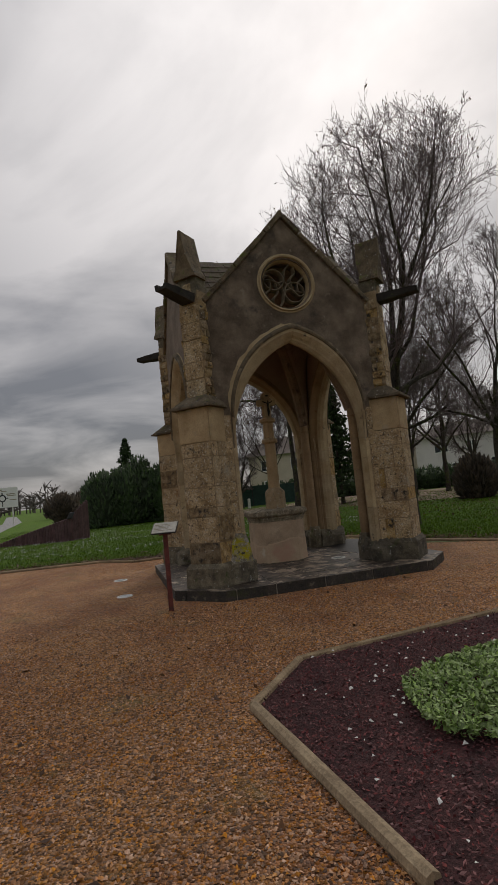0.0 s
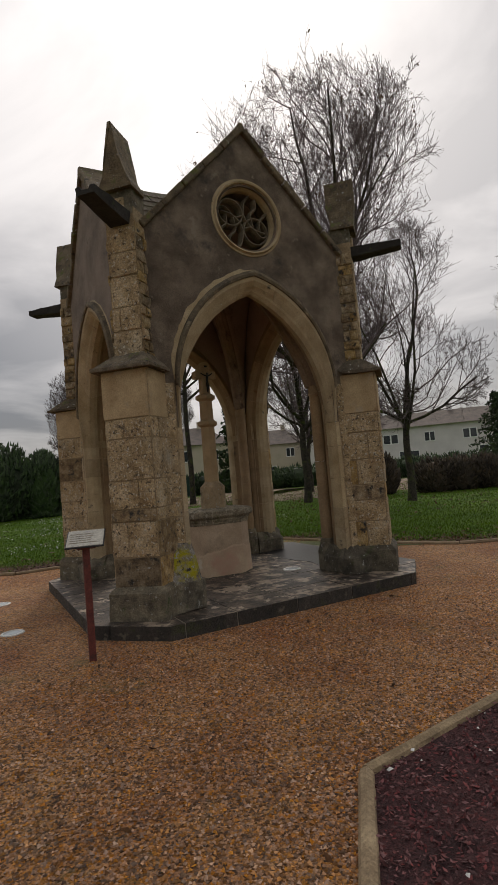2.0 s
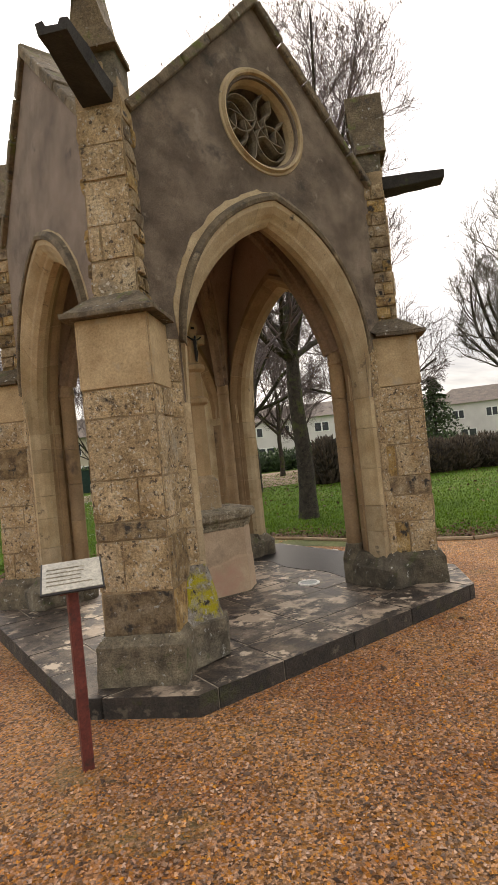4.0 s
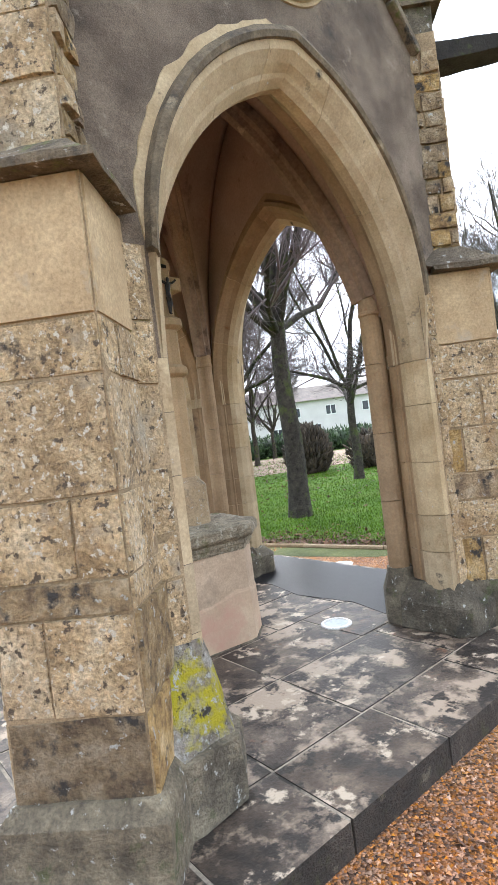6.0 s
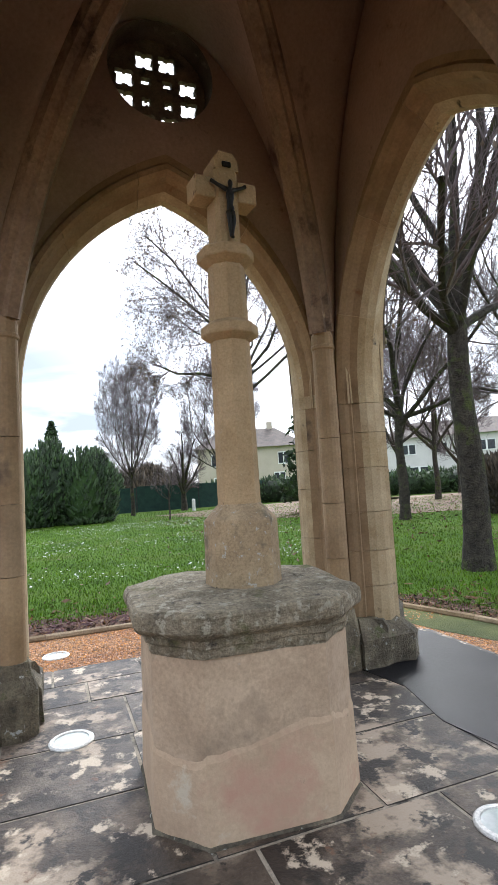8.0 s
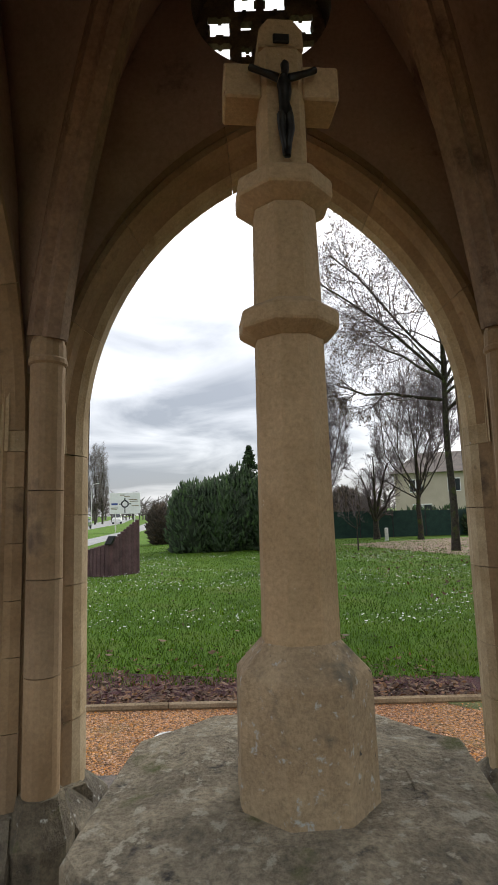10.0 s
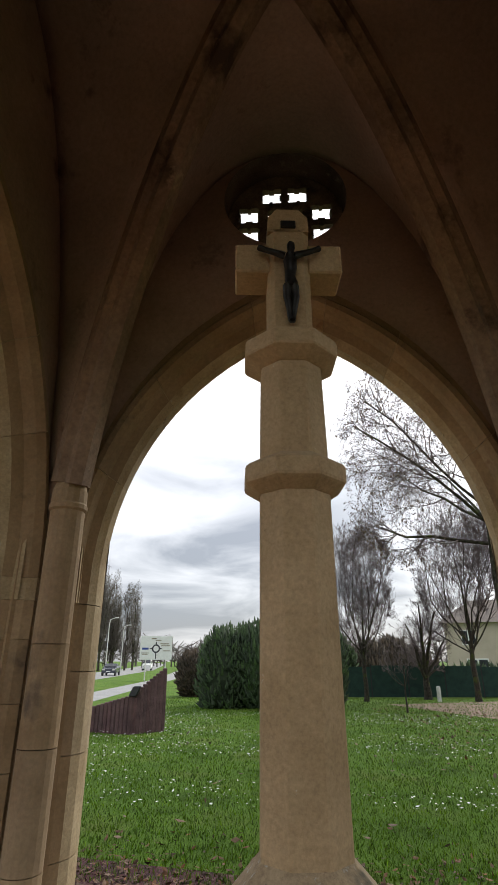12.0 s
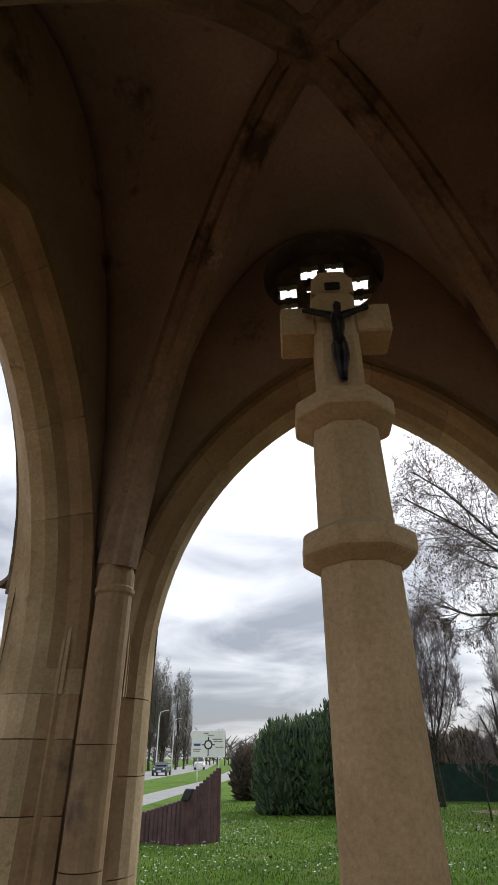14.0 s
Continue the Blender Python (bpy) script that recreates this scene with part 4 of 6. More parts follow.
# edge slabs all round and flags inside
ys = [-PL, -1.72, -1.05, -0.42, 0.2, 0.8, 1.4, 1.8, PL]
for j, (y0, y1) in enumerate(zip(ys, ys[1:])):
    x = -PL - random.uniform(0, 0.3)
    while x < PL:
        x1 = x + random.uniform(0.55, 1.0)
        if PL - x1 < 0.3:
            x1 = PL + 0.05
        poly = [(x + 0.007, y0 + 0.007), (x1 - 0.007, y0 + 0.007), (x1 - 0.007, y1 - 0.007), (x + 0.007, y1 - 0.007)]
        for a, b, c in ((1, 0, PL), (-1, 0, PL), (0, 1, PL), (0, -1, PL), (1, 1, PL + PC), (-1, 1, PL + PC), (1, -1, PL + PC), (-1, -1, PL + PC)):
            poly = clip_poly(poly, a, b, c)
            if len(poly) < 3:
                break
        if len(poly) >= 3:
            bm = bmesh.new()
            lift = random.uniform(-0.0015, 0.0015)
            top = [((px - x / 2 - x1 / 2) * 0.992 + x / 2 + x1 / 2, (py - y0 / 2 - y1 / 2) * 0.992 + y0 / 2 + y1 / 2) for px, py in poly]
            edge = any(abs(px) > PL - 0.01 or abs(py) > PL - 0.01 or abs(px) + abs(py) > PL + PC - 0.01 for px, py in poly)
            prism(bm, poly, -0.05 if edge else FLOOR - 0.04, FLOOR - 0.012 + lift)
            prism(bm, poly, FLOOR - 0.012 + lift, FLOOR + lift, top)
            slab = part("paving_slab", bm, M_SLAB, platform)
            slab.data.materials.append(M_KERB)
            # upright slab faces take the darker edge material
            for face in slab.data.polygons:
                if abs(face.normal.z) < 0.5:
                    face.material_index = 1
        x = x1

M_BITUMEN = material("wet_bitumen", [(0.007, 0.007, 0.008), (0.016, 0.016, 0.018)], 0.35, 1.5, 120, 0.3, 0.004, grain=0.2)
M_BITUMEN.node_tree.nodes["Principled BSDF"].inputs["Specular IOR Level"].default_value = 0.14
patch = [(1.18, -1.35), (1.75, -1.3), (2.15, -1.2), (2.15, 1.5), (1.6, 2.08), (1.3, 2.15), (1.36, 1.6), (1.12, 1.15), (1.22, 0.6), (1.1, 0.1), (1.2, -0.5), (1.1, -0.9)]
bm = bmesh.new()
prism(bm, patch, FLOOR - 0.01, FLOOR + 0.004)
part("bitumen_patch", bm, M_BITUMEN, platform, "smooth black bitumen patch, wet and shiny")

# ---- ground ----
bm = bmesh.new()
bmesh.ops.create_grid(bm, x_segments=2, y_segments=2, size=1)
bmesh.ops.scale(bm, vec=(900, 900, 1), verts=bm.verts)
lawn = part("ground", bm, M_GRASS, None, "mown winter lawn")
tagged(lawn, "mown winter lawn with daisies and fallen leaves", "lawn", kind="structure")
lawn.location = (0, 200, -0.012)
GRAVEL = [(-2.5, 3.75), (1.9, 3.75), (2.75, 3.1), (3.1, 2.0), (3.4, 0.8), (4.2, -0.6), (5.6, -1.4), (9, -2.2), (14, -3), (14, -16), (-16, -16), (-16, 4.9), (-6, 5.1), (-3.3, 4.6)]
bm = bmesh.new()
bm.faces.new([bm.verts.new((x, y, 0.0)) for x, y in GRAVEL[::-1]])
gravel = part("gravel_path", bm, M_GRAVEL, None)
tagged(gravel, "damp reddish-brown gravel path round the chapel", "gravel", kind="structure")
BED_S = (-2.01, -7.55)
bm = bmesh.new()
prism(bm, [(-2.18, -5.73), (-1.58, -5.0), (0.5, -4.74), (5, -4.15), (9, -5), (9, -14), (-1.2, -14), BED_S], -0.02, 0.03)
bed = part("flower_bed", bm, M_SOIL, None)
tagged(bed, "flower bed of dark purplish bark mulch", "flower bed", kind="structure")


# ---- small setting pieces ----
def log_run(name, pts, r=0.05, z=0.02):
    """Edging of rounded logs laid end to end along a line."""
    top = thing(name, pose(0, 0, 0), "weathered round-log edging along the gravel", "edging", kind="structure")
    for (x0, y0), (x1, y1) in zip(pts, pts[1:]):
        d = math.hypot(x1 - x0, y1 - y0)
        n = max(1, round(d / 1.5))
        for i in range(n):
            a, b = Vector((x0, y0, z)).lerp(Vector((x1, y1, z)), i / n), Vector((x0, y0, z)).lerp(Vector((x1, y1, z)), (i + 1) / n)
            bm = bmesh.new()
            m = 6
            t = (b - a).normalized()
            side = Vector((-t.y, t.x, 0))
            steps = [0.003 / d + k / m for k in range(m + 1)]
            off = random.uniform(0, 50)
            sweep(bm, steps, lambda k: [tuple(a.lerp(b, min(0.997, k / m + 0.003)) + (side * math.cos(w) + Vector((0, 0, 1)) * math.sin(w)) * r * (1 + 0.14 * noise.noise((off + k, w, 0)))) for w in np.linspace(0, 2 * math.pi, 9)[:8]])
            bmesh.ops.recalc_face_normals(bm, faces=bm.faces)
            part("log", bm, M_LOG, top)
    return top


log_run("bed_edging", [BED_S, (-2.18, -5.73), (-1.58, -5.0), (0.5, -4.74), (5, -4.15)], 0.042, 0.02)
log_run("lawn_edging", [(-9, 5.0), (-6, 5.1), (-3.3, 4.6), (-2.5, 3.75), (1.9, 3.75), (2.75, 3.1), (3.1, 2.0), (3.4, 0.8), (4.2, -0.6), (5.6, -1.4), (9, -2.2)], 0.04, 0.015)


def strip(name, line, width, z, mat, label, category):
    """A flat strip along one side of a line."""
    bm = bmesh.new()
    rows = []
    for i, (x, y) in enumerate(line):
        x0, y0 = line[max(0, i - 1)]
        x1, y1 = line[min(len(line) - 1, i + 1)]
        t = Vector((x1 - x0, y1 - y0, 0)).normalized()
        w = width[i] if isinstance(width, list) else width
        rows.append((bm.verts.new((x, y, z)), bm.verts.new((x - t.y * w, y + t.x * w, z))))
    for a, b in zip(rows, rows[1:]):
        bm.faces.new((a[0], b[0], b[1], a[1]))
    return tagged(part(name, bm, mat, None), label, category, kind="structure")


EDGE = [(-9, 5.0), (-6, 5.1), (-3.3, 4.6), (-2.5, 3.75), (-0.5, 3.75), (1.9, 3.75), (2.75, 3.1), (3.1, 2.0), (3.4, 0.8), (4.2, -0.6), (5.6, -1.4), (9, -2.2)]
strip("mulch_strip", EDGE, [0.25, 0.4, 0.7, 1.3, 0.9, 0.75, 0.6, 0.55, 0.5, 0.4, 0.35, 0.3], -0.004, M_SOIL, "strip of dark mulch and dead leaves along the lawn", "mulch")
M_MOSSYGRAVEL = material("mossy_gravel", [(0.06, 0.075, 0.02), (0.13, 0.14, 0.04)], 0.95, 2, 90, 0.8, 0.02, grain=0.5)
strip("mossy_margin", [(1.5, 3.74), (1.9, 3.74), (2.75, 3.09), (3.1, 1.99), (3.4, 0.79), (3.9, -0.1)], [-0.05, -0.3, -0.5, -0.55, -0.4, -0.05], 0.004, M_MOSSYGRAVEL, "yellow-green mossy margin of the gravel", "moss")
M_LEAFCARPET = material("leaf_carpet", [(0.13, 0.085, 0.055), (0.24, 0.165, 0.11), (0.1, 0.1, 0.04)], 0.95, 0.7, 9, 0.6, 0.03, grain=0.5)
strip("leaf_carpet", [(36, 4), (17, 12.5), (11, 14.5), (7.5, 17.5), (4, 26)], -14.0, -0.006, M_LEAFCARPET, "ground carpeted with fallen brown leaves", "leaves")
strip("cycle_path", [(-9.2, -10), (-9.4, 12), (-9.8, 25), (-11.2, 40), (-12.9, 60), (-24, 130)], 2.1, -0.004, M_ROAD, "pale asphalt cycle path beside the lawn", "path")
strip("road", [(-14, -30), (-17, 30), (-22.5, 70), (-29, 115), (-60, 260), (-100, 420)], 7.5, -0.002, M_ROAD, "asphalt road leading to a roundabout", "road")


def ground_lamp(x, y, z, r=0.125):
    top = thing("ground_spotlight", pose(x, y, z), "round recessed ground spotlight with a pale metal rim", "spotlight", "ground spotlights")
    bm = bmesh.new()
    turned(bm, [(r, -0.03), (r, 0.006), (r - 0.008, 0.012), (r - 0.028, 0.012), (r - 0.032, 0.002)], 28, cap=False)
    part("rim", bm, M_LAMPRING, top, smooth=False)
    bm = bmesh.new()
    turned(bm, [(r - 0.03, -0.01), (r - 0.03, 0.006)], 28)
    part("lens", bm, M_LAMPGLASS, top, "frosted glass")
    return top


for x, y, z in ((0.72, -0.72, FLOOR), (-0.86, 0.86, FLOOR), (2.58, 0.82, 0.0), (-0.93, 3.08, 0.0), (0.72, 3.16, 0.0), (-2.89, 1.12, 0.0), (-2.87, -0.64, 0.0)):
    ground_lamp(x, y, z)

# ---- pedestal and cross ----
PED_Y = 0.0


def chamfered(h, c, cy=PED_Y):
    return [(-h + c, cy - h), (h - c, cy - h), (h, cy - h + c), (h, cy + h - c), (h - c, cy + h), (-h + c, cy + h), (-h, cy + h - c), (-h, cy - h + c)]


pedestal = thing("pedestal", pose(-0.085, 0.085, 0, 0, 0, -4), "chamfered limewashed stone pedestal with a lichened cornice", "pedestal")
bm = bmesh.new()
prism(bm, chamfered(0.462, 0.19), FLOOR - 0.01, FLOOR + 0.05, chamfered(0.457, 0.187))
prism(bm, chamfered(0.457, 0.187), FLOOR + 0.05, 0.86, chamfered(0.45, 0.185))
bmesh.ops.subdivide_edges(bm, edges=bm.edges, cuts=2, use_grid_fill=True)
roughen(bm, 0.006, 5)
rim = bmesh.new()
prism(rim, chamfered(0.48, 0.196), FLOOR - 0.008, FLOOR + 0.012, chamfered(0.471, 0.194))
bmesh.ops.subdivide_edges(rim, edges=rim.edges, cuts=7, use_grid_fill=True)
roughen(rim, 0.009, 22)
part("moss_rim", rim, M_PLINTH, pedestal, "dark mossy rim at the foot")
# the body's greyer tone shows between the lower coat and the cornice
part("pedestal_body", bm, M_PEDGREY, pedestal, "limewashed stone block, greyer than its lower coat")
# the limewash that still holds on the lower part, with its ragged upper edge
bm = bmesh.new()
foot, head = chamfered(0.467, 0.191), chamfered(0.459, 0.188)
rows = []
for i in range(8):
    for j in range(10):
        f = j / 10
        zt = 0.46 + 0.12 * noise.noise((i * 0.9 + j * 0.09, 3.0, 0.4)) + 0.014 * noise.noise((i * 5 + j * 0.7, 1.0, 7.0))
        x0, y0 = (foot[i][c] + (foot[(i + 1) % 8][c] - foot[i][c]) * f for c in (0, 1))
        x1, y1 = (head[i][c] + (head[(i + 1) % 8][c] - head[i][c]) * f for c in (0, 1))
        rows.append([bm.verts.new((x0, y0, FLOOR + 0.01)), bm.verts.new((x1 * 1.001, PED_Y + (y1 - PED_Y) * 1.001, zt)), bm.verts.new((x1 * 0.985, PED_Y + (y1 - PED_Y) * 0.985, zt + 0.03))])
for i in range(80):
    for j in range(2):
        bm.faces.new((rows[i][j], rows[(i + 1) % 80][j], rows[(i + 1) % 80][j + 1], rows[i][j + 1]))
part("limewash_coat", bm, M_PED, pedestal, "flaking pinkish limewash on the lower half")
bm = bmesh.new()
prof = [(0.455, 0.85), (0.462, 0.865), (0.462, 0.89), (0.474, 0.9), (0.474, 0.93), (0.512, 0.955), (0.522, 0.968), (0.522, 1.028), (0.508, 1.046), (0.3, 1.07)]
rings = [[bm.verts.new((x, y, z)) for x, y in chamfered(h, h * 0.42)] for h, z in prof]
for a, b in zip(rings, rings[1:]):
    for i in range(8):
        bm.faces.new((a[i], a[(i + 1) % 8], b[(i + 1) % 8], b[i]))
bm.faces.new(rings[0][::-1])
bm.faces.new(rings[-1])
bmesh.ops.subdivide_edges(bm, edges=bm.edges, cuts=3, use_grid_fill=True)
roughen(bm, 0.014, 13)
part("cornice", bm, M_SLABTOP, pedestal, "grey lichen-crusted moulded cornice")

CR_X, CR_Y, CR_TURN = -0.062, 0.02, 6
cross = thing("stone_cross", pose(CR_X, CR_Y, 1.06, 0, 0, CR_TURN), "tall octagonal stone cross shaft with two rings", "cross")


def cross_part(name, prof, mat=M_CROSS, n=8, phase=math.pi / 8, label="", rough=0.002):
    bm = bmesh.new()
    turned(bm, [(r, z - 1.06) for r, z in prof], n, phase)
    bmesh.ops.bevel(bm, geom=bm.edges[:], offset=0.004, segments=1, affect="EDGES")
    roughen(bm, rough, 8)
    return part(name, bm, mat, cross, label)


M_CROSSBASE = material("lichened_cross_base", [(0.26, 0.19, 0.11), (0.4, 0.3, 0.18)], 0.9, 6, 80, 0.5, 0.008, grain=0.25, spots=[((0.13, 0.11, 0.075), 5, 0.55, 0.12), (LICHEN, 32, 0.6, 0.06), (SOOT, 20, 0.66, 0.05)])
cross_part("base_block", [(0.186, 1.05), (0.182, 1.36), (0.178, 1.375), (0.103, 1.45)], M_CROSSBASE, label="chamfered lichen-spotted base block", rough=0.003)
cross_part("lower_shaft", [(0.107, 1.43), (0.1, 2.26)])
cross_part("lower_ring", [(0.101, 2.244), (0.141, 2.27), (0.146, 2.276), (0.146, 2.318), (0.141, 2.324), (0.097, 2.35)])
cross_part("upper_shaft", [(0.1, 2.33), (0.095, 2.65)])
cross_part("upper_ring", [(0.096, 2.626), (0.14, 2.652), (0.147, 2.658), (0.147, 2.704), (0.142, 2.71), (0.088, 2.735)])
bm = bmesh.new()


def cross_prism(bm, x0, x1, y0, y1, z0, z1, c):
    pts = [(x0 + c, y0), (x1 - c, y0), (x1, y0 + c), (x1, y1 - c), (x1 - c, y1), (x0 + c, y1), (x0, y1 - c), (x0, y0 + c)]
    prism(bm, pts, z0, z1)


cross_prism(bm, -0.066, 0.066, -0.07, 0.07, 2.72 - 1.06, 3.12 - 1.06, 0.02)
hd = [(-0.066, 3.11), (0.066, 3.11), (0.064, 3.168), (0.036, 3.203), (-0.036, 3.203), (-0.064, 3.168)]
f0 = [bm.verts.new((x, -0.07, z - 1.06)) for x, z in hd]
f1 = [bm.verts.new((x, 0.07, z - 1.06)) for x, z in hd]
bm.faces.new(f0)
bm.faces.new(f1[::-1])
for i in range(6):
    bm.faces.new((f0[i], f1[i], f1[(i + 1) % 6], f0[(i + 1) % 6]))
bmesh.ops.recalc_face_normals(bm, faces=bm.faces)
part("cross_upright", bm, M_CROSS, cross)
for sx in (-1, 1):
    bm = bmesh.new()
    box(bm, 0.06 if sx > 0 else -0.168, 0.168 if sx > 0 else -0.06, -0.062, 0.062, 2.958 - 1.06, 3.066 - 1.06, bevel=0.006)
    part("cross_arm", bm, M_CROSS, cross)
bm = bmesh.new()
box(bm, -0.024, 0.024, -0.08, -0.069, 3.122 - 1.06, 3.15 - 1.06, bevel=0.003)
part("name_plate", bm, M_BRONZE, cross, "small dark metal plate")

# figure on the cross, one plain mesh
figure = bmesh.new()


def limb(pts, radii, n=8):
    p = [Vector(q) for q in pts]
    rows = []
    for i in range(len(p)):
        t = (p[min(len(p) - 1, i + 1)] - p[max(0, i - 1)]).normalized()
        u = t.cross(Vector((0, 1, 0.02))).normalized()
        v = t.cross(u)
        rows.append([figure.verts.new(p[i] + (u * math.cos(w) + v * math.sin(w)) * radii[i] * 0.78) for w in np.linspace(0, 2 * math.pi, n + 1)[:n]])
    for a, b in zip(rows, rows[1:]):
        for i in range(n):
            figure.faces.new((a[i], a[(i + 1) % n], b[(i + 1) % n], b[i]))
    figure.faces.new(rows[0])
    figure.faces.new(rows[-1][::-1])


limb([(0, 0, 0.035), (0, -0.004, 0.0), (0.002, 0, -0.03), (-0.001, 0, -0.065), (0.003, 0, -0.09), (0, 0, -0.115)], [0.016, 0.031, 0.028, 0.023, 0.028, 0.022])
limb([(0.003, -0.005, 0.03), (0.004, -0.008, 0.05), (0.004, -0.008, 0.068), (0.003, -0.006, 0.08)], [0.011, 0.018, 0.019, 0.009])
for sx in (-1, 1):
    limb([(0.018 * sx, 0, 0.025), (0.05 * sx, -0.004, 0.034), (0.08 * sx, 0, 0.048), (0.108 * sx, 0.012, 0.07)], [0.018, 0.015, 0.013, 0.014])
    limb([(0.011 * sx, 0, -0.105), (0.013 * sx, -0.012, -0.16), (0.006 * sx, -0.004, -0.21), (0.004 * sx, 0, -0.245), (0.004 * sx, -0.012, -0.258)], [0.021, 0.019, 0.015, 0.012, 0.009])
fig = part("crucifix_figure", figure, M_BRONZE, None, smooth=True)
tagged(fig, "small dark bronze figure fixed to the stone cross", "crucifix")
fig.matrix_world = pose(CR_X, CR_Y, 0, 0, 0, CR_TURN) @ pose(0, -0.092, 2.972) @ Matrix.Scale(0.87, 4)

# ---- information sign on a post ----
post = thing("information_sign", pose(-2.33, -2.22, 0), "tilted information panel on a red-brown steel post", "sign")
bm = bmesh.new()
box(bm, -0.03, 0.03, -0.022, 0.022, -0.05, 1.03, bevel=0.006)
part("post", bm, M_STEEL, post, "red-brown painted steel post")
bm = bmesh.new()
box(bm, -0.165, 0.165, -0.14, 0.14, -0.008, 0.008, bevel=0.004)
panel = part("panel", bm, M_DARK, post)
panel.matrix_basis = pose(0, -0.03, 1.075, 26, 0, -18)
bm = bmesh.new()
box(bm, -0.155, 0.155, -0.13, 0.13, 0.008, 0.012)
part("panel_face", bm, M_PANEL, panel, "faded printed panel under glass")
for i in range(5):
    bm = bmesh.new()
    box(bm, -0.135, random.uniform(0.04, 0.12), 0.06 - i * 0.035, 0.07 - i * 0.035, 0.012, 0.0128)
    part("text_bar", bm, M_SLABTOP, panel)
bm = bmesh.new()
box(bm, -0.08, 0.08, -0.05, 0.05, 0.985, 1.005, bevel=0.004)
part("bracket", bm, M_STEEL, post)


# ---- vegetation ----
def tri_mesh(name, verts, faces, mat, parent=None):
    """Fast mesh from arrays; faces all of one size."""
    me = bpy.data.meshes.new(name)
    verts, faces = np.asarray(verts, np.float32), np.asarray(faces, np.int32)
    k = faces.shape[1]
    me.vertices.add(len(verts))
    me.vertices.foreach_set("co", verts.ravel())
    me.loops.add(faces.size)
    me.loops.foreach_set("vertex_index", faces.ravel())
    me.polygons.add(len(faces))
    me.polygons.foreach_set("loop_start", np.arange(0, faces.size, k, dtype=np.int32))
    me.update(calc_edges=True)
    me.materials.append(mat)
    ob = new(name, me)
    ob.parent = parent
    return ob


def tubes(lines):
    """Tapered tubes; lines: (points, radii, sides)."""
    verts, faces = [], []
    for pts, rad, n in lines:
        p = np.asarray(pts, float)
        t = np.gradient(p, axis=0)
        t /= np.linalg.norm(t, axis=1, keepdims=True) + 1e-9
        ref = np.array([0.31, 0.93, 0.19])
        u = np.cross(t, ref)
        u /= np.linalg.norm(u, axis=1, keepdims=True) + 1e-9
        v = np.cross(t, u)
        b = len(verts)
        for i in range(len(p)):
            for k in range(n):
                w = 2 * math.pi * k / n
                verts.append(p[i] + (u[i] * math.cos(w) + v[i] * math.sin(w)) * rad[i])
        for i in range(len(p) - 1):
            for k in range(n):
                k2 = (k + 1) % n
                faces.append((b + i * n + k, b + i * n + k2, b + (i + 1) * n + k2, b + (i + 1) * n + k))
    return verts, faces


def grow(rng, height, r0, fork, limbs, kids, fine=0.006, lean=(0, 0), up=0.35, droop=0.0, spread=1.0, limb_len=0.55, wide=0.0, limb_r=1.0):
    """A bare tree: the trunk's line, the lines of its limbs and twigs, and the tips."""
    thick, thin, tips = [], [], []
    rx = wide or 0.3 * height
    rz = (height - fork * 0.55) / 2
    cz = height - rz

    def outside(p):
        return (p[0] ** 2 + p[1] ** 2) / rx**2 + ((p[2] - cz) / rz) ** 2 > rng.uniform(0.8, 1.12)

    n = 9
    tp = [np.array([lean[0] * (i / n) + 0.02 * height / 10 * math.sin(i * 0.9), lean[1] * (i / n) + 0.02 * height / 10 * math.cos(i * 1.1), fork * i / n]) for i in range(n + 1)]
    thick.append((tp, [r0 * (1.25 if i == 0 else 1.05 - 0.4 * i / n) for i in range(n + 1)], 10))

    def branch(p, d, length, r, level):
        steps = (7, 6, 4, 3)[level]
        pts, rad = [p], [r]
        here, way = p.copy(), d / np.linalg.norm(d)
        for i in range(steps):
            way = way + rng.normal(0, (0.13, 0.18, 0.2, 0.22)[level], 3) + np.array([0, 0, up * 0.3 if level < 3 else up * 0.3 - droop])
            way /= np.linalg.norm(way)
            nxt = here + way * length / steps
            if i > 0 and outside(nxt):
                break
            here = nxt
            pts.append(here)
            rad.append(max(fine * 0.7, r * (1 - 0.75 * (i + 1) / steps)))
        (thick if level == 0 else thin).append((pts, rad, (7, 5, 3, 3)[level]))
        steps = len(pts) - 1
        if level == 3:
            tips.append(here)
            return
        for _ in range(kids[level]):
            f = rng.uniform(0.25, 1.0)
            i = min(steps - 1, int(f * steps))
            base = pts[i] + (pts[i + 1] - pts[i]) * (f * steps - i)
            along = pts[i + 1] - pts[i]
            along /= np.linalg.norm(along)
            side = rng.normal(0, 1, 3)
            side -= along * (side @ along)
            side /= np.linalg.norm(side)
            ang = rng.uniform(0.5, 1.0)
            branch(base, along * math.cos(ang) + side * math.sin(ang), length * rng.uniform(0.34, 0.58) * (1.15 - 0.4 * f), max(fine, rad[i] * rng.uniform(0.35, 0.55)), level + 1)

    top = tp[-1]
    for k in range(limbs):
        a = 2 * math.pi * (k + rng.uniform(-0.25, 0.25)) / limbs
        el = rng.uniform(0.25, 1.1) if k % 3 else rng.uniform(0.9, 1.4)
        z = rng.uniform(0.72, 1.0)
        i = min(n - 1, int(z * n))
        base = tp[i] + (tp[i + 1] - tp[i]) * (z * n - i)
        branch(base, np.array([math.cos(a) * math.cos(el) * spread, math.sin(a) * math.cos(el) * spread, math.sin(el)]), (height - fork) * limb_len * rng.uniform(0.85, 1.2) * 1.35, r0 * rng.uniform(0.38, 0.55) * limb_r, 0)
    branch(top, np.array([0.1, 0.05, 1.0]), (height - fork) * 0.85, r0 * 0.6 * limb_r, 0)
    return thick, thin, tips


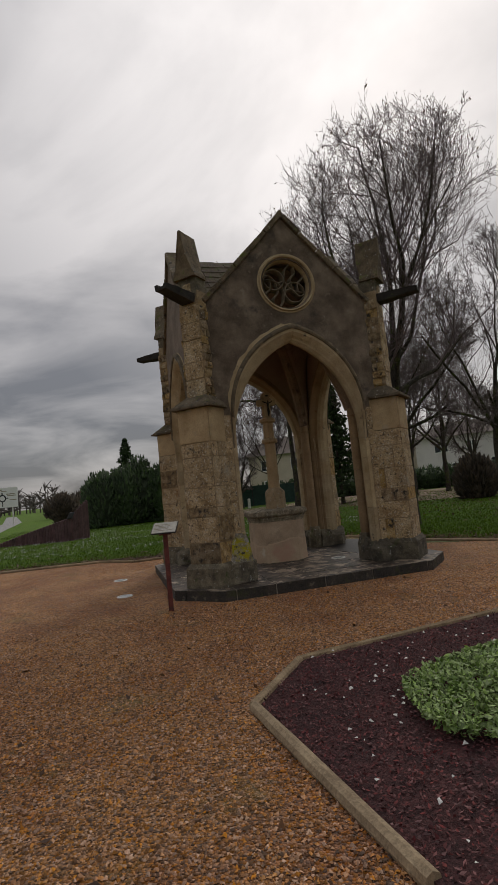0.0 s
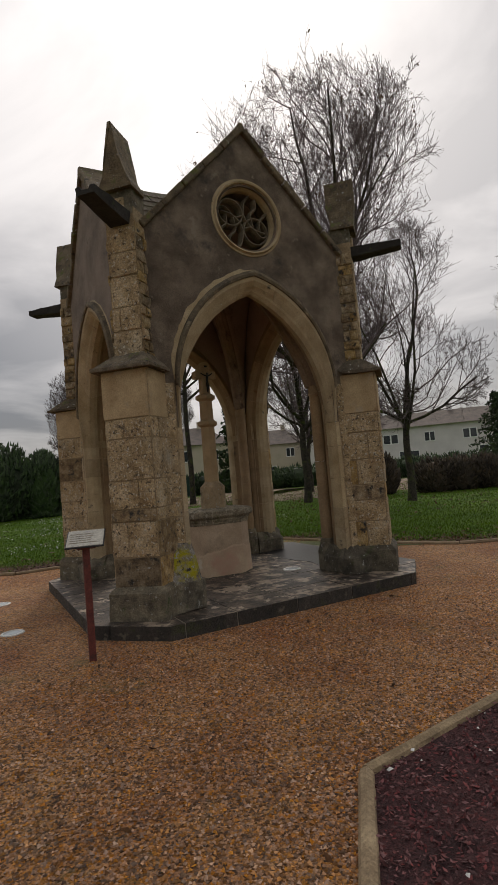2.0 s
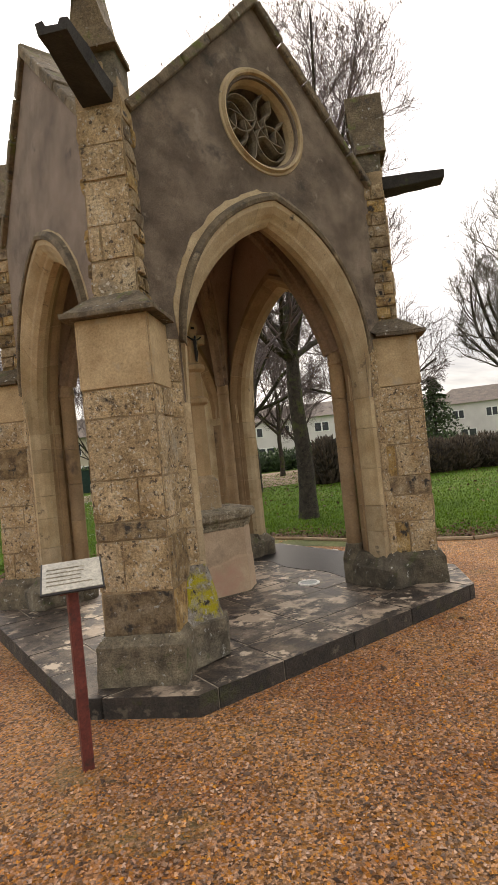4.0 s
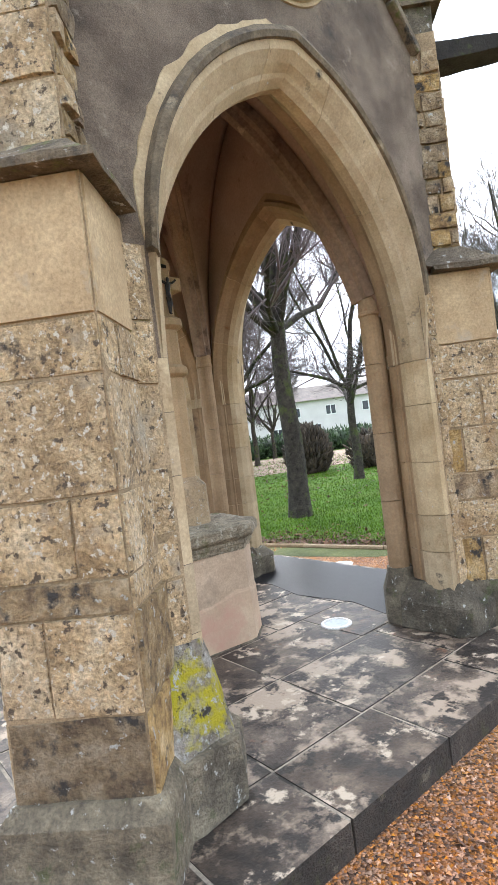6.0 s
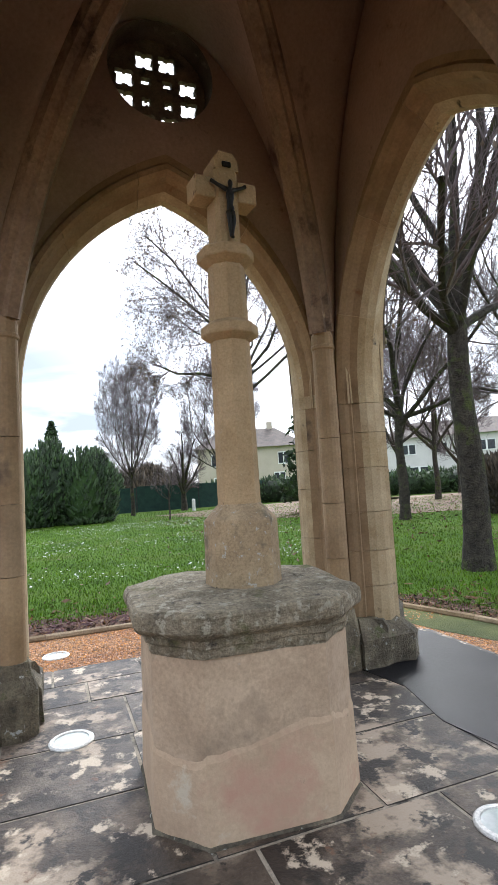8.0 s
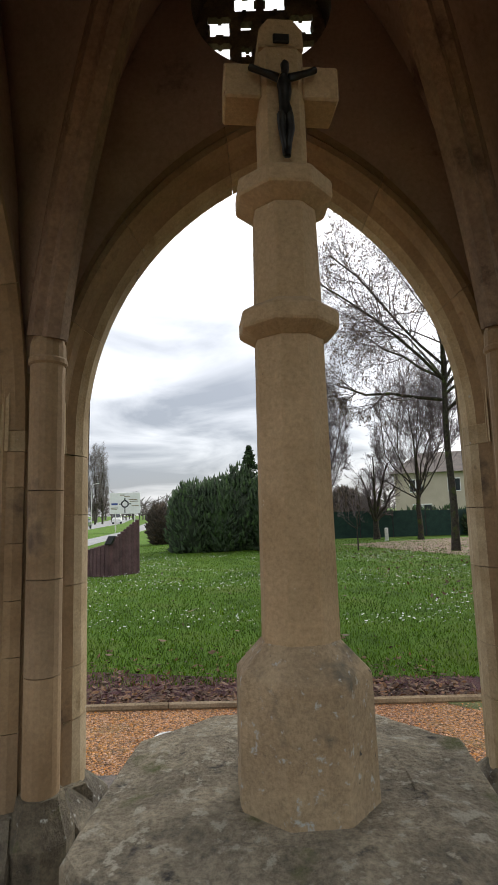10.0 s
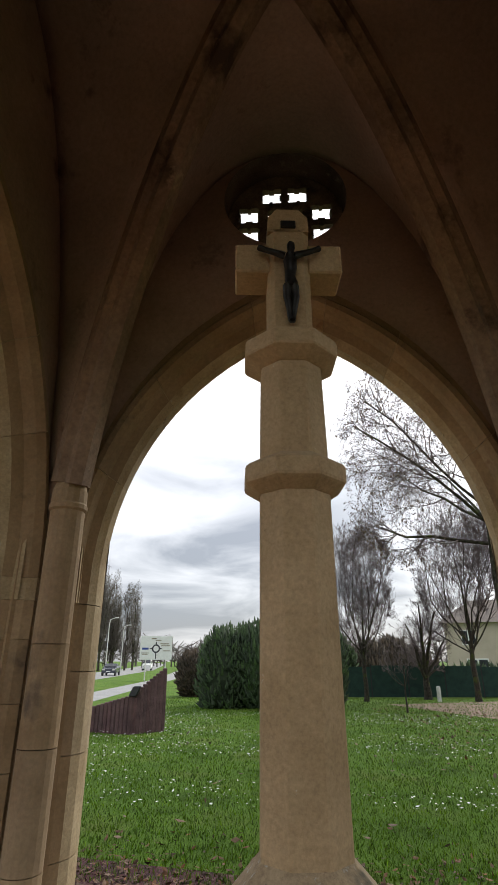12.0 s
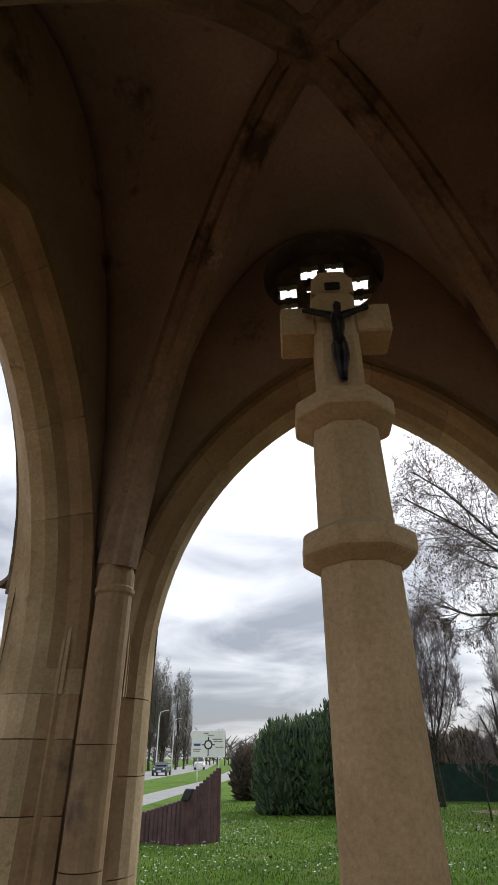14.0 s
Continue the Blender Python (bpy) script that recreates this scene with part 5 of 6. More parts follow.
def tree(x, y, label, seed, height, r0, fork, limbs=7, kids=(8, 7, 6), twig=None, leaves=0, group="", fine=0.006, **kw):
    rng = np.random.default_rng(seed)
    top = thing("tree", pose(x, y, -0.03), label, "tree", group)
    thick, thin, tips = grow(rng, height, r0, fork, limbs, kids, fine=fine, **kw)
    v, f = tubes(thick)
    ob = tri_mesh("trunk", v, f, M_BARK, top)
    ob.data.polygons.foreach_set("use_smooth", [True] * len(ob.data.polygons))
    v, f = tubes(thin)
    tri_mesh("crown", v, f, twig or M_TWIG, top)
    if leaves:
        tips = np.array(tips)
        at = tips[rng.integers(0, len(tips), leaves)] + rng.normal(0, 0.04, (leaves, 3))
        leaf_quads("withered_leaves", at, 0.045, M_DRYLEAF, rng, top, hang=True)
    return top


def leaf_quads(name, at, size, mat, rng, parent=None, hang=False, flat=0.0):
    """Small folded leaves, two triangles each."""
    n = len(at)
    a = rng.normal(0, 1, (n, 3))
    if hang:
        a[:, 2] = -np.abs(a[:, 2]) - 0.6
    if flat:
        a[:, 2] *= flat
    a /= np.linalg.norm(a, axis=1, keepdims=True)
    b = np.cross(a, rng.normal(0, 1, (n, 3)) if not flat else np.tile([0, 0, 1.0], (n, 1)) + rng.normal(0, 0.35, (n, 3)))
    b /= np.linalg.norm(b, axis=1, keepdims=True) + 1e-9
    c = np.cross(a, b)
    s = size * rng.uniform(0.6, 1.4, (n, 1))
    v = np.stack([at - a * s, at + b * s * 0.45 + c * s * 0.12, at + a * s, at - b * s * 0.45 + c * s * 0.12], 1).reshape(-1, 3)
    i = np.arange(n)[:, None] * 4
    f = np.concatenate([i + [0, 1, 2], i + [0, 2, 3]])
    return tri_mesh(name, v, f, mat, parent)


tree(5.2, 4.15, "large bare tree with a mossy forked trunk on the lawn", 3, 12.6, 0.21, 4.8, 13, (11, 10, 8), leaves=1200, up=0.5, lean=(-0.05, 0.0), limb_len=0.62, spread=1.25, fine=0.005, wide=3.7, limb_r=0.72)
tree(9.8, 12.2, "bare tree with withered leaves behind the chapel", 11, 12.0, 0.17, 4.0, 9, (10, 9, 8), leaves=3000, up=0.2, droop=0.05, limb_len=0.6, spread=1.2, wide=3.8)
tree(7.7, 20.3, "tall tree with hanging withered leaves behind the chapel", 44, 15.5, 0.15, 7.6, 12, (11, 10, 8), leaves=18000, up=0.0, droop=0.3, limb_len=0.8, spread=1.6, fine=0.006, wide=6.0)
tree(11.0, 7.3, "bare lawn tree with a slender trunk", 5, 10.5, 0.15, 3.2, 8, (9, 9, 7), group="lawn trees", up=0.35, wide=3.4)
tree(17.0, 4.5, "tall pale bare tree with upswept branches", 8, 11.5, 0.22, 3.5, 9, (9, 9, 7), fine=0.008, twig=M_TWIGPALE, up=0.6, limb_len=0.42)
tree(18.0, 20.5, "bare tree behind the hedge", 9, 11.0, 0.16, 3.5, 8, (9, 8, 6), fine=0.009, group="lawn trees")
tree(15.0, 19.5, "bare tree behind the hedge", 21, 10.0, 0.14, 3.0, 8, (9, 8, 6), fine=0.009, group="lawn trees")
tree(3.3, 27.8, "bare young tree with an upright crown", 14, 9.6, 0.12, 2.6, 14, (9, 8, 7), fine=0.008, group="upright trees", up=0.75, limb_len=0.55, wide=2.0, spread=0.75, limb_r=0.6)
tree(8.7, 28.2, "bare young tree with an upright crown", 15, 11.2, 0.15, 2.8, 14, (9, 8, 7), fine=0.009, group="upright trees", up=0.7, limb_len=0.55, wide=2.6, spread=0.8, limb_r=0.6)
tree(4.1, 21.8, "thin staked sapling on the lawn", 16, 3.4, 0.035, 1.2, 5, (5, 4, 3), up=0.4)
tree(6.6, 29.5, "low spreading bare tree", 17, 5.6, 0.2, 1.3, 7, (8, 6, 5), up=0.2)
tree(23.5, 25.0, "bare tree before the houses", 18, 9.0, 0.15, 2.5, 8, (8, 8, 6), fine=0.009, group="lawn trees")
for i, (x, y) in enumerate(((-39.5, 104), (-37.5, 106), (-36.5, 110), (-35.4, 108), (-33.8, 116), (-36, 102), (-34.2, 112))):
    t = tree(x, y, "tall narrow bare poplar by the road", 30 + i, 17.5 + 1.5 * (i % 3), 0.2, 3.0, 9, (10, 6, 4), twig=M_TWIGPALE, group="poplars", fine=0.014, wide=1.5, up=1.3, spread=0.35, limb_len=0.6)


def tuft_mass(name, blobs, count, size, mat, parent, rng, upright=1.0):
    """Foliage as many small tapering tufts on the skin of rounded masses; blobs: (centre, radii)."""
    vols = np.array([b[1][0] * b[1][2] for b in blobs])
    pick = rng.choice(len(blobs), count, p=vols / vols.sum())
    d = rng.normal(0, 1, (count, 3))
    d /= np.linalg.norm(d, axis=1, keepdims=True)
    cen, rad = np.array([b[0] for b in blobs])[pick], np.array([b[1] for b in blobs])[pick]
    at = cen + d * rad * rng.uniform(0.72, 1.02, (count, 1))
    at = np.where(at[:, 2:3] < 0.03, np.c_[at[:, :2], np.abs(at[:, 2:3]) * 0.3 + 0.05], at)
    way = d + np.array([0, 0, upright]) + rng.normal(0, 0.3, (count, 3))
    way /= np.linalg.norm(way, axis=1, keepdims=True)
    u = np.cross(way, rng.normal(0, 1, (count, 3)))
    u /= np.linalg.norm(u, axis=1, keepdims=True)
    w = np.cross(way, u)
    s = size * rng.uniform(0.6, 1.5, (count, 1))
    v = np.stack([at + u * s * 0.35, at - u * s * 0.18 + w * s * 0.3, at - u * s * 0.18 - w * s * 0.3, at + way * s * 1.3], 1).reshape(-1, 3)
    i = np.arange(count)[:, None] * 4
    return tri_mesh(name, v, np.concatenate([i + [0, 1, 3], i + [1, 2, 3], i + [2, 0, 3]]), mat, parent)


def core_blob(name, blobs, mat, parent, shrink=0.82):
    bm = bmesh.new()
    for c, r in blobs:
        bmesh.ops.create_icosphere(bm, subdivisions=2, radius=1, matrix=Matrix.Translation(c) @ Matrix.Diagonal((*(q * shrink for q in r), 1)))
    roughen(bm, 0.12, 1.5)
    for v in bm.verts:
        v.co.z = max(v.co.z, 0.0)
    return part(name, bm, mat, parent)


def bush(name, x, y, blobs, count, size, mat, label, category, seed, upright=1.0):
    top = thing(name, pose(x, y, -0.02), label, category)
    rng = np.random.default_rng(seed)
    core_blob("inner_branch_mass", blobs, mat, top)
    tuft_mass("foliage", blobs, count, size, mat, top, rng, upright)
    return top


yew = [((random.uniform(-2.6, 2.6), random.uniform(-1.0, 1.0), random.uniform(0.9, 1.4)), (random.uniform(0.9, 1.3), random.uniform(0.9, 1.2), random.uniform(1.6, 2.2))) for _ in range(9)] + [((0, 0, 1.4), (2.6, 1.8, 2.0)), ((0.6, 0.2, 2.3), (1.0, 0.9, 1.8))]
bush("yew_shrub", -1.6, 24.4, yew, 11000, 0.2, M_YEW, "broad dense dark-green yew shrub on the lawn", "shrub", 5, 1.4)
bush("brown_shrub", -6.0, 31.0, [((0, 0, 1.1), (0.75, 0.75, 1.25)), ((0.3, 0.2, 0.8), (0.8, 0.8, 1.0))], 3000, 0.17, M_HEDGE, "clipped red-brown shrub beside the road sign", "shrub", 6)
bush("thicket", 13.2, 11.6, [((0, 0, 0.8), (0.95, 0.9, 1.1))], 2600, 0.17, M_HEDGE, "dense bare twiggy thicket under the trees", "shrub", 7, 1.5)
bush("clipped_hedge", 18.0, 8.2, [((i * 1.1 - 3.3, -i * 0.5 + 1.5, 0.62), (1.0, 0.8, 0.85)) for i in range(7)], 7000, 0.13, M_HEDGE, "clipped brown hedge with a rounded top", "hedge", 8)
bush("far_hedge", 24, 27.5, [((i * 1.7 - 14, -i * 0.75 + 6, 0.7), (1.5, 1.2, 1.0)) for i in range(17)], 7000, 0.2, M_YEW, "long dark-green hedge before the houses", "hedge", 9)
bush("dark_conifer", 2.2, 33.5, [((0, 0, 1.6), (1.3, 1.2, 1.8)), ((-0.4, 0, 3.0), (0.9, 0.8, 1.2))], 2500, 0.22, M_YEW, "dark evergreen behind the screen fence", "shrub", 12, 1.4)
bush("roadside_thicket", -4, 60, [((i * 2.6 - 4, (i % 3) * 1.5, 1.0), (2.2, 1.5, 1.5 + (i % 4) * 0.5)) for i in range(9)], 6000, 0.5, M_HEDGE, "bare brown roadside thicket far off", "shrub", 13, 1.5)


def conifer(x, y, h, r, label, seed):
    """A spired conifer: whorls of drooping boughs made of tufts."""
    top = thing("conifer", pose(x, y, -0.02), label, "tree")
    rng = np.random.default_rng(seed)
    v, f = tubes([([(0, 0, 0), (0, 0, h * 0.5), (0, 0, h)], [0.02 * h, 0.012 * h, 0.004 * h], 6)])
    tri_mesh("trunk", v, f, M_BARK, top)
    pts = []
    for z in np.arange(h * 0.1, h * 0.985, h / 30):
        rr = r * (1 - z / h) ** 0.85 * rng.uniform(0.8, 1.1) + 0.05
        for a in rng.uniform(0, 2 * math.pi, 8):
            for s in np.linspace(0.1, 1, 12):
                pts.append((math.cos(a) * rr * s, math.sin(a) * rr * s, z - 0.22 * rr * s * s + 0.12 * rr * s))
    pts = np.array(pts) + rng.normal(0, 0.05, (len(pts), 3))
    leaf_quads("foliage", pts, h * 0.024, M_YEW, rng, top)
    return top


conifer(-0.75, 48.0, 7.9, 2.2, "slender dark spruce rising behind the yew", 4)
conifer(10.2, 19.5, 7.0, 1.6, "dark spruce behind the chapel pier", 6)
conifer(27.0, 15.5, 5.4, 2.6, "sparse young cedar by the hedge", 7)

# ---- roadside ----
fence = thing("palisade", pose(0, 0, 0), "purple-brown timber palisade with a rising stepped top", "fence")


def pale(x, y, h, turn):
    bm = bmesh.new()
    box(bm, -0.062, 0.062, -0.05, 0.05, -0.05, h, bevel=0.018)
    ob = part("pale", bm, M_FENCE, fence)
    ob.matrix_basis = pose(x, y, 0, 0, 0, turn)


n = 24
for i in range(n):
    u = i / (n - 1)
    pale(-7.57 + 2.95 * u, 15.65 - 1.0 * u, 0.12 + 0.83 * u ** 0.9, -18)
n = 10
for i in range(n):
    u = (i + 1) / n
    pale(-4.62 + 0.72 * u, 14.65 + 0.75 * u, 0.95 + 0.68 * u, 46)
bm = bmesh.new()
box(bm, -0.11, 0.11, -0.06, 0.06, 0.9, 1.16, bevel=0.02)
for v in bm.verts:
    v.co.x += (v.co.z - 0.9) * 0.5
floodlight = part("floodlight", bm, M_BLACK, None)
tagged(floodlight, "small black floodlight on the palisade corner", "floodlight")
floodlight.matrix_world = pose(-4.59, 14.6, 0.02)


def text_bars(parent, rows, mat, y):
    for x0, x1, z0, z1 in rows:
        bm = bmesh.new()
        box(bm, x0, x1, y - 0.004, y, z0, z1)
        part("text_bar", bm, mat, parent)


sign = thing("direction_sign", pose(-14.2, 56, 0, 0, 0, 8), "large white roundabout direction sign on two posts", "road sign")
bm = bmesh.new()
box(bm, -1.6, 1.6, -0.04, 0.04, 1.9, 4.15, bevel=0.02)
board = part("board", bm, M_WHITE, sign, "white board with a black roundabout symbol")
for x in (-1.0, 1.0):
    bm = bmesh.new()
    turned(bm, [(0.06, -0.1), (0.06, 4.05)], 10)
    bmesh.ops.translate(bm, vec=(x, 0.1, 0), verts=bm.verts)
    part("sign_post", bm, M_LAMPRING, sign)
bm = bmesh.new()
sweep(bm, list(range(24)), lambda i: [((0.34 + dr) * math.cos(i * math.pi / 12), y, 2.95 + (0.34 + dr) * math.sin(i * math.pi / 12)) for dr, y in ((-0.07, -0.045), (0.07, -0.045), (0.07, -0.04), (-0.07, -0.04))], closed=True)
part("roundabout_symbol", bm, M_BLACK, board)
text_bars(board, [(-0.05, 0.05, 2.0, 2.6), (-0.06, 0.06, 3.3, 3.6), (-0.62, -0.36, 2.9, 3.0), (0.36, 0.62, 2.9, 3.0)], M_BLACK, -0.041)
text_bars(board, [(-1.4, -0.75, 2.85, 3.05)], M_BLUE, -0.041)
text_bars(board, [(-0.5, 0.0, 3.85, 3.95), (-0.1, 0.5, 3.7, 3.78), (0.4, 1.3, 3.35, 3.45), (0.5, 1.4, 3.18, 3.26), (0.7, 1.45, 2.7, 2.78), (-1.45, -0.7, 2.5, 2.58), (-1.4, -0.8, 2.38, 2.44)], M_SLABTOP, -0.041)
small = thing("road_sign_board", pose(-31, 80, 0, 0, 0, 10), "white rectangular roadside board on posts", "road sign")
bm = bmesh.new()
box(bm, -1.2, 1.2, -0.04, 0.04, 1.8, 3.9, bevel=0.02)
part("board", bm, M_WHITE, small)
for x in (-0.8, 0.8):
    bm = bmesh.new()
    turned(bm, [(0.06, -0.1), (0.06, 1.9)], 8)
    bmesh.ops.translate(bm, vec=(x, 0, 0), verts=bm.verts)
    part("sign_post", bm, M_LAMPRING, small)


def street_lamp(x, y, h):
    top = thing("street_lamp", pose(x, y, 0), "slim grey roadside street lamp", "street lamp", "street lamps")
    v, f = tubes([([(0, 0, -0.1), (0, 0, h * 0.9), (0.15, 0, h), (1.0, 0, h + 0.25)], [0.1, 0.07, 0.06, 0.05], 8)])
    tri_mesh("mast", v, f, M_LAMPRING, top)
    bm = bmesh.new()
    box(bm, 0.8, 1.5, -0.12, 0.12, h + 0.2, h + 0.32, bevel=0.04)
    part("lamp_head", bm, M_LAMPRING, top)


street_lamp(-30, 88, 8)
street_lamp(-33.4, 107, 8)
street_lamp(-24, 46, 8)


def vehicle(x, y, turn, mat, van, label, category):
    top = thing(category.replace(" ", "_"), pose(x, y, 0, 0, 0, turn), label, category)
    prof = [(-2.2, 0.35), (-2.2, 1.0), (-2.1, 2.0), (0.7, 2.05), (1.5, 1.25), (2.3, 1.05), (2.4, 0.35)] if van else [(-2.0, 0.35), (-2.05, 0.9), (-1.6, 1.05), (-1.1, 1.45), (0.3, 1.47), (1.0, 1.0), (1.95, 0.85), (2.05, 0.35)]
    bm = bmesh.new()
    rows = [[bm.verts.new((w * (0.8 if z > 1.2 else 1.0), a, z)) for a, z in prof] for w in (-0.88, 0.88)]
    k = len(prof)
    bm.faces.new(rows[0])
    bm.faces.new(rows[1][::-1])
    for i in range(k):
        bm.faces.new((rows[0][i], rows[1][i], rows[1][(i + 1) % k], rows[0][(i + 1) % k]))
    bmesh.ops.recalc_face_normals(bm, faces=bm.faces)
    bmesh.ops.bevel(bm, geom=bm.edges, offset=0.06, segments=2, affect="EDGES")
    part("body", bm, mat, top, smooth=False)
    for sx in (-1, 1):
        bm = bmesh.new()
        box(bm, sx * 0.74 - 0.02 + 0.06 * sx, sx * 0.74 + 0.02 + 0.06 * sx, -0.9 if not van else 0.1, 0.4 if not van else 0.9, 1.02 if not van else 1.25, 1.36 if not van else 1.8)
        part("side_window", bm, M_HGLASS, top)
        for y in (-1.35, 1.4):
            bm = bmesh.new()
            turned(bm, [(0.33, -0.1), (0.35, -0.05), (0.35, 0.05), (0.33, 0.1)], 16)
            bmesh.ops.transform(bm, matrix=pose(sx * 0.82, y, 0.34, 0, 90), verts=bm.verts)
            part("wheel", bm, M_BLACK, top)
        bm = bmesh.new()
        box(bm, sx * 0.62 - 0.14, sx * 0.62 + 0.14, (1.93 if not van else 2.3), (2.07 if not van else 2.42), 0.65, 0.82, bevel=0.02)
        part("headlight", bm, M_LAMPRING, top)
    bm = bmesh.new()
    v = [bm.verts.new(p) for p in (((-0.6, 0.36, 1.42), (0.6, 0.36, 1.42), (0.72, 0.93, 1.06), (-0.72, 0.93, 1.06)) if not van else ((-0.65, 0.8, 2.0), (0.65, 0.8, 2.0), (0.72, 1.5, 1.32), (-0.72, 1.5, 1.32)))]
    bm.faces.new(v)
    for q in v:
        q.co += Vector((0, 0.04, 0.04))
    r = bmesh.ops.extrude_face_region(bm, geom=bm.faces[:])
    for e in r["geom"]:
        if isinstance(e, bmesh.types.BMVert):
            e.co += Vector((0, 0.012, 0.012))
    part("windscreen", bm, M_HGLASS, top)
    bm = bmesh.new()
    box(bm, -0.26, 0.26, 2.04 if not van else 2.39, 2.08 if not van else 2.43, 0.45, 0.56)
    part("number_plate", bm, M_WHITE, top)
    return top


vehicle(-24.5, 74, 188, M_CARBLUE, False, "dark blue-grey car on the road", "car")
vehicle(-29.8, 113, 190, M_WHITE, True, "white delivery van on the road", "van")


# ---- houses ----
def house(x, y, turn, w, d, h, roof_h, wall, label, windows, chimney=True):
    """Gabled house; windows: (x along the front, z, width, height)."""
    top = thing("house", pose(x, y, -0.1, 0, 0, turn), label, "house")
    bm = bmesh.new()
    box(bm, -w / 2, w / 2, -d / 2, d / 2, 0, h)
    part("wall", bm, wall, top)
    bm = bmesh.new()
    e = 0.45
    v = [bm.verts.new(p) for p in ((-w / 2 - e, -d / 2 - e, h - 0.1), (w / 2 + e, -d / 2 - e, h - 0.1), (w / 2 + e, d / 2 + e, h - 0.1), (-w / 2 - e, d / 2 + e, h - 0.1), (-w / 2 + d * 0.3, 0, h + roof_h), (w / 2 - d * 0.3, 0, h + roof_h))]
    for f in ((0, 1, 5, 4), (2, 3, 4, 5), (1, 2, 5), (3, 0, 4), (3, 2, 1, 0)):
        bm.faces.new([v[i] for i in f])
    roof = part("roof", bm, M_HROOF, top, "brown tiled roof")
    if chimney:
        bm = bmesh.new()
        box(bm, w * 0.2, w * 0.2 + 0.6, -0.3, 0.3, h + roof_h * 0.6, h + roof_h + 0.7)
        part("chimney", bm, wall, roof)
    for wx, wz, ww, wh in windows:
        bm = bmesh.new()
        box(bm, wx - ww / 2, wx + ww / 2, -d / 2 - 0.05, -d / 2 + 0.1, wz, wz + wh)
        win = part("window", bm, M_WHITE, top)
        bm = bmesh.new()
        for sx in (-1, 1):
            box(bm, wx + sx * ww / 4 - ww * 0.2, wx + sx * ww / 4 + ww * 0.2, -d / 2 - 0.06, -d / 2 - 0.045, wz + 0.1, wz + wh - 0.1)
        part("pane", bm, M_HGLASS, win)
    return top


white_w = [(-10, 3.4, 1.6, 1.2), (-6.5, 3.4, 1.2, 1.2), (-2, 3.4, 1.8, 1.2), (2.5, 3.4, 1.2, 1.2), (7, 3.4, 1.6, 1.2), (10.5, 3.4, 1.2, 1.2), (-9, 0.6, 2.4, 1.5), (-4, 0.3, 1.2, 2.1), (0, 0.3, 2.4, 2.2), (5, 0.6, 1.4, 1.4), (9, 0.3, 2.4, 2.2)]
house(47, 44, -42, 26, 9, 5.4, 1.9, M_HWALL, "long white two-storey house with a brown roof", white_w)
house(66, 34, -55, 14, 9, 5.4, 2.2, M_HWALL, "white two-storey house among trees", [(-4, 3.3, 1.4, 1.2), (0, 3.3, 1.4, 1.2), (4, 3.3, 1.4, 1.2), (-3, 0.6, 2, 1.4), (3, 0.6, 2, 1.4)])
house(20, 54, -18, 11, 8, 5.2, 2.2, M_HCREAM, "cream two-storey house behind the screen fence", [(-3.5, 3.2, 1.2, 1.3), (0, 3.2, 1.2, 1.3), (3.5, 3.2, 1.2, 1.3), (-3, 0.5, 1.8, 1.6), (3, 0.3, 1.2, 2.1)])
house(37, 62, -30, 10, 8, 5.2, 2.2, M_HCREAM, "cream house seen between bare trees", [(-3, 3.2, 1.2, 1.3), (3, 3.2, 1.2, 1.3), (0, 0.5, 1.8, 1.6)])

screen = thing("screen_fence", pose(0, 0, 0), "dark green screened garden fence", "fence")
line = [(2.0, 31.0), (12.0, 31.5), (30.0, 41.0)]
for (x0, y0), (x1, y1) in zip(line, line[1:]):
    d = math.hypot(x1 - x0, y1 - y0)
    n = round(d / 2.0)
    for i in range(n):
        ax, ay = x0 + (x1 - x0) * i / n, y0 + (y1 - y0) * i / n
        bm = bmesh.new()
        h = 1.55 + random.uniform(-0.05, 0.05)
        box(bm, 0.03, d / n - 0.03, -0.02, 0.02, 0.0, h)
        ob = part("screen_panel", bm, M_GREENMESH, screen)
        ob.matrix_basis = pose(ax, ay, 0, 0, 0, math.degrees(math.atan2(y1 - y0, x1 - x0)))
        bm = bmesh.new()
        box(bm, -0.03, 0.03, -0.03, 0.03, -0.05, h + 0.08)
        ob = part("fence_post", bm, M_DARK, screen)
        ob.matrix_basis = pose(ax, ay, 0)
bm = bmesh.new()
turned(bm, [(0.1, -0.05), (0.1, 0.62), (0.07, 0.68)], 12)
bollard = part("marker_post", bm, M_LAMPRING, None)
tagged(bollard, "short pale marker post at the lawn's edge", "post")
bollard.location = (6.8, 28.0, 0)

# far woods on the horizon, beyond the houses and road
rng = np.random.default_rng(77)
lines = []
for i in range(420):
    a = rng.uniform(-0.75, 1.25)
    dist = rng.uniform(150, 230)
    x, y = math.sin(a) * dist, math.cos(a) * dist
    h = rng.uniform(4, 9)
    lines.append(([(x, y, 0), (x, y, h * 0.5), (x + rng.normal(0, 0.4), y, h)], [0.25, 0.18, 0.05], 3))
    for _ in range(16):
        z = rng.uniform(0.15, 0.9) * h
        b = rng.normal(0, 1.8, 2)
        lines.append(([(x, y, z), (x + b[0], y + b[1], z + rng.uniform(0.6, 2.2))], [0.2, 0.08], 3))
v, f = tubes(lines)
woods = tri_mesh("far_woods", v, f, M_FAR)
tagged(woods, "distant line of bare woods on the horizon", "woods", kind="stuff")

# ---- ground cover ----
poly_np = np.array(GRAVEL)


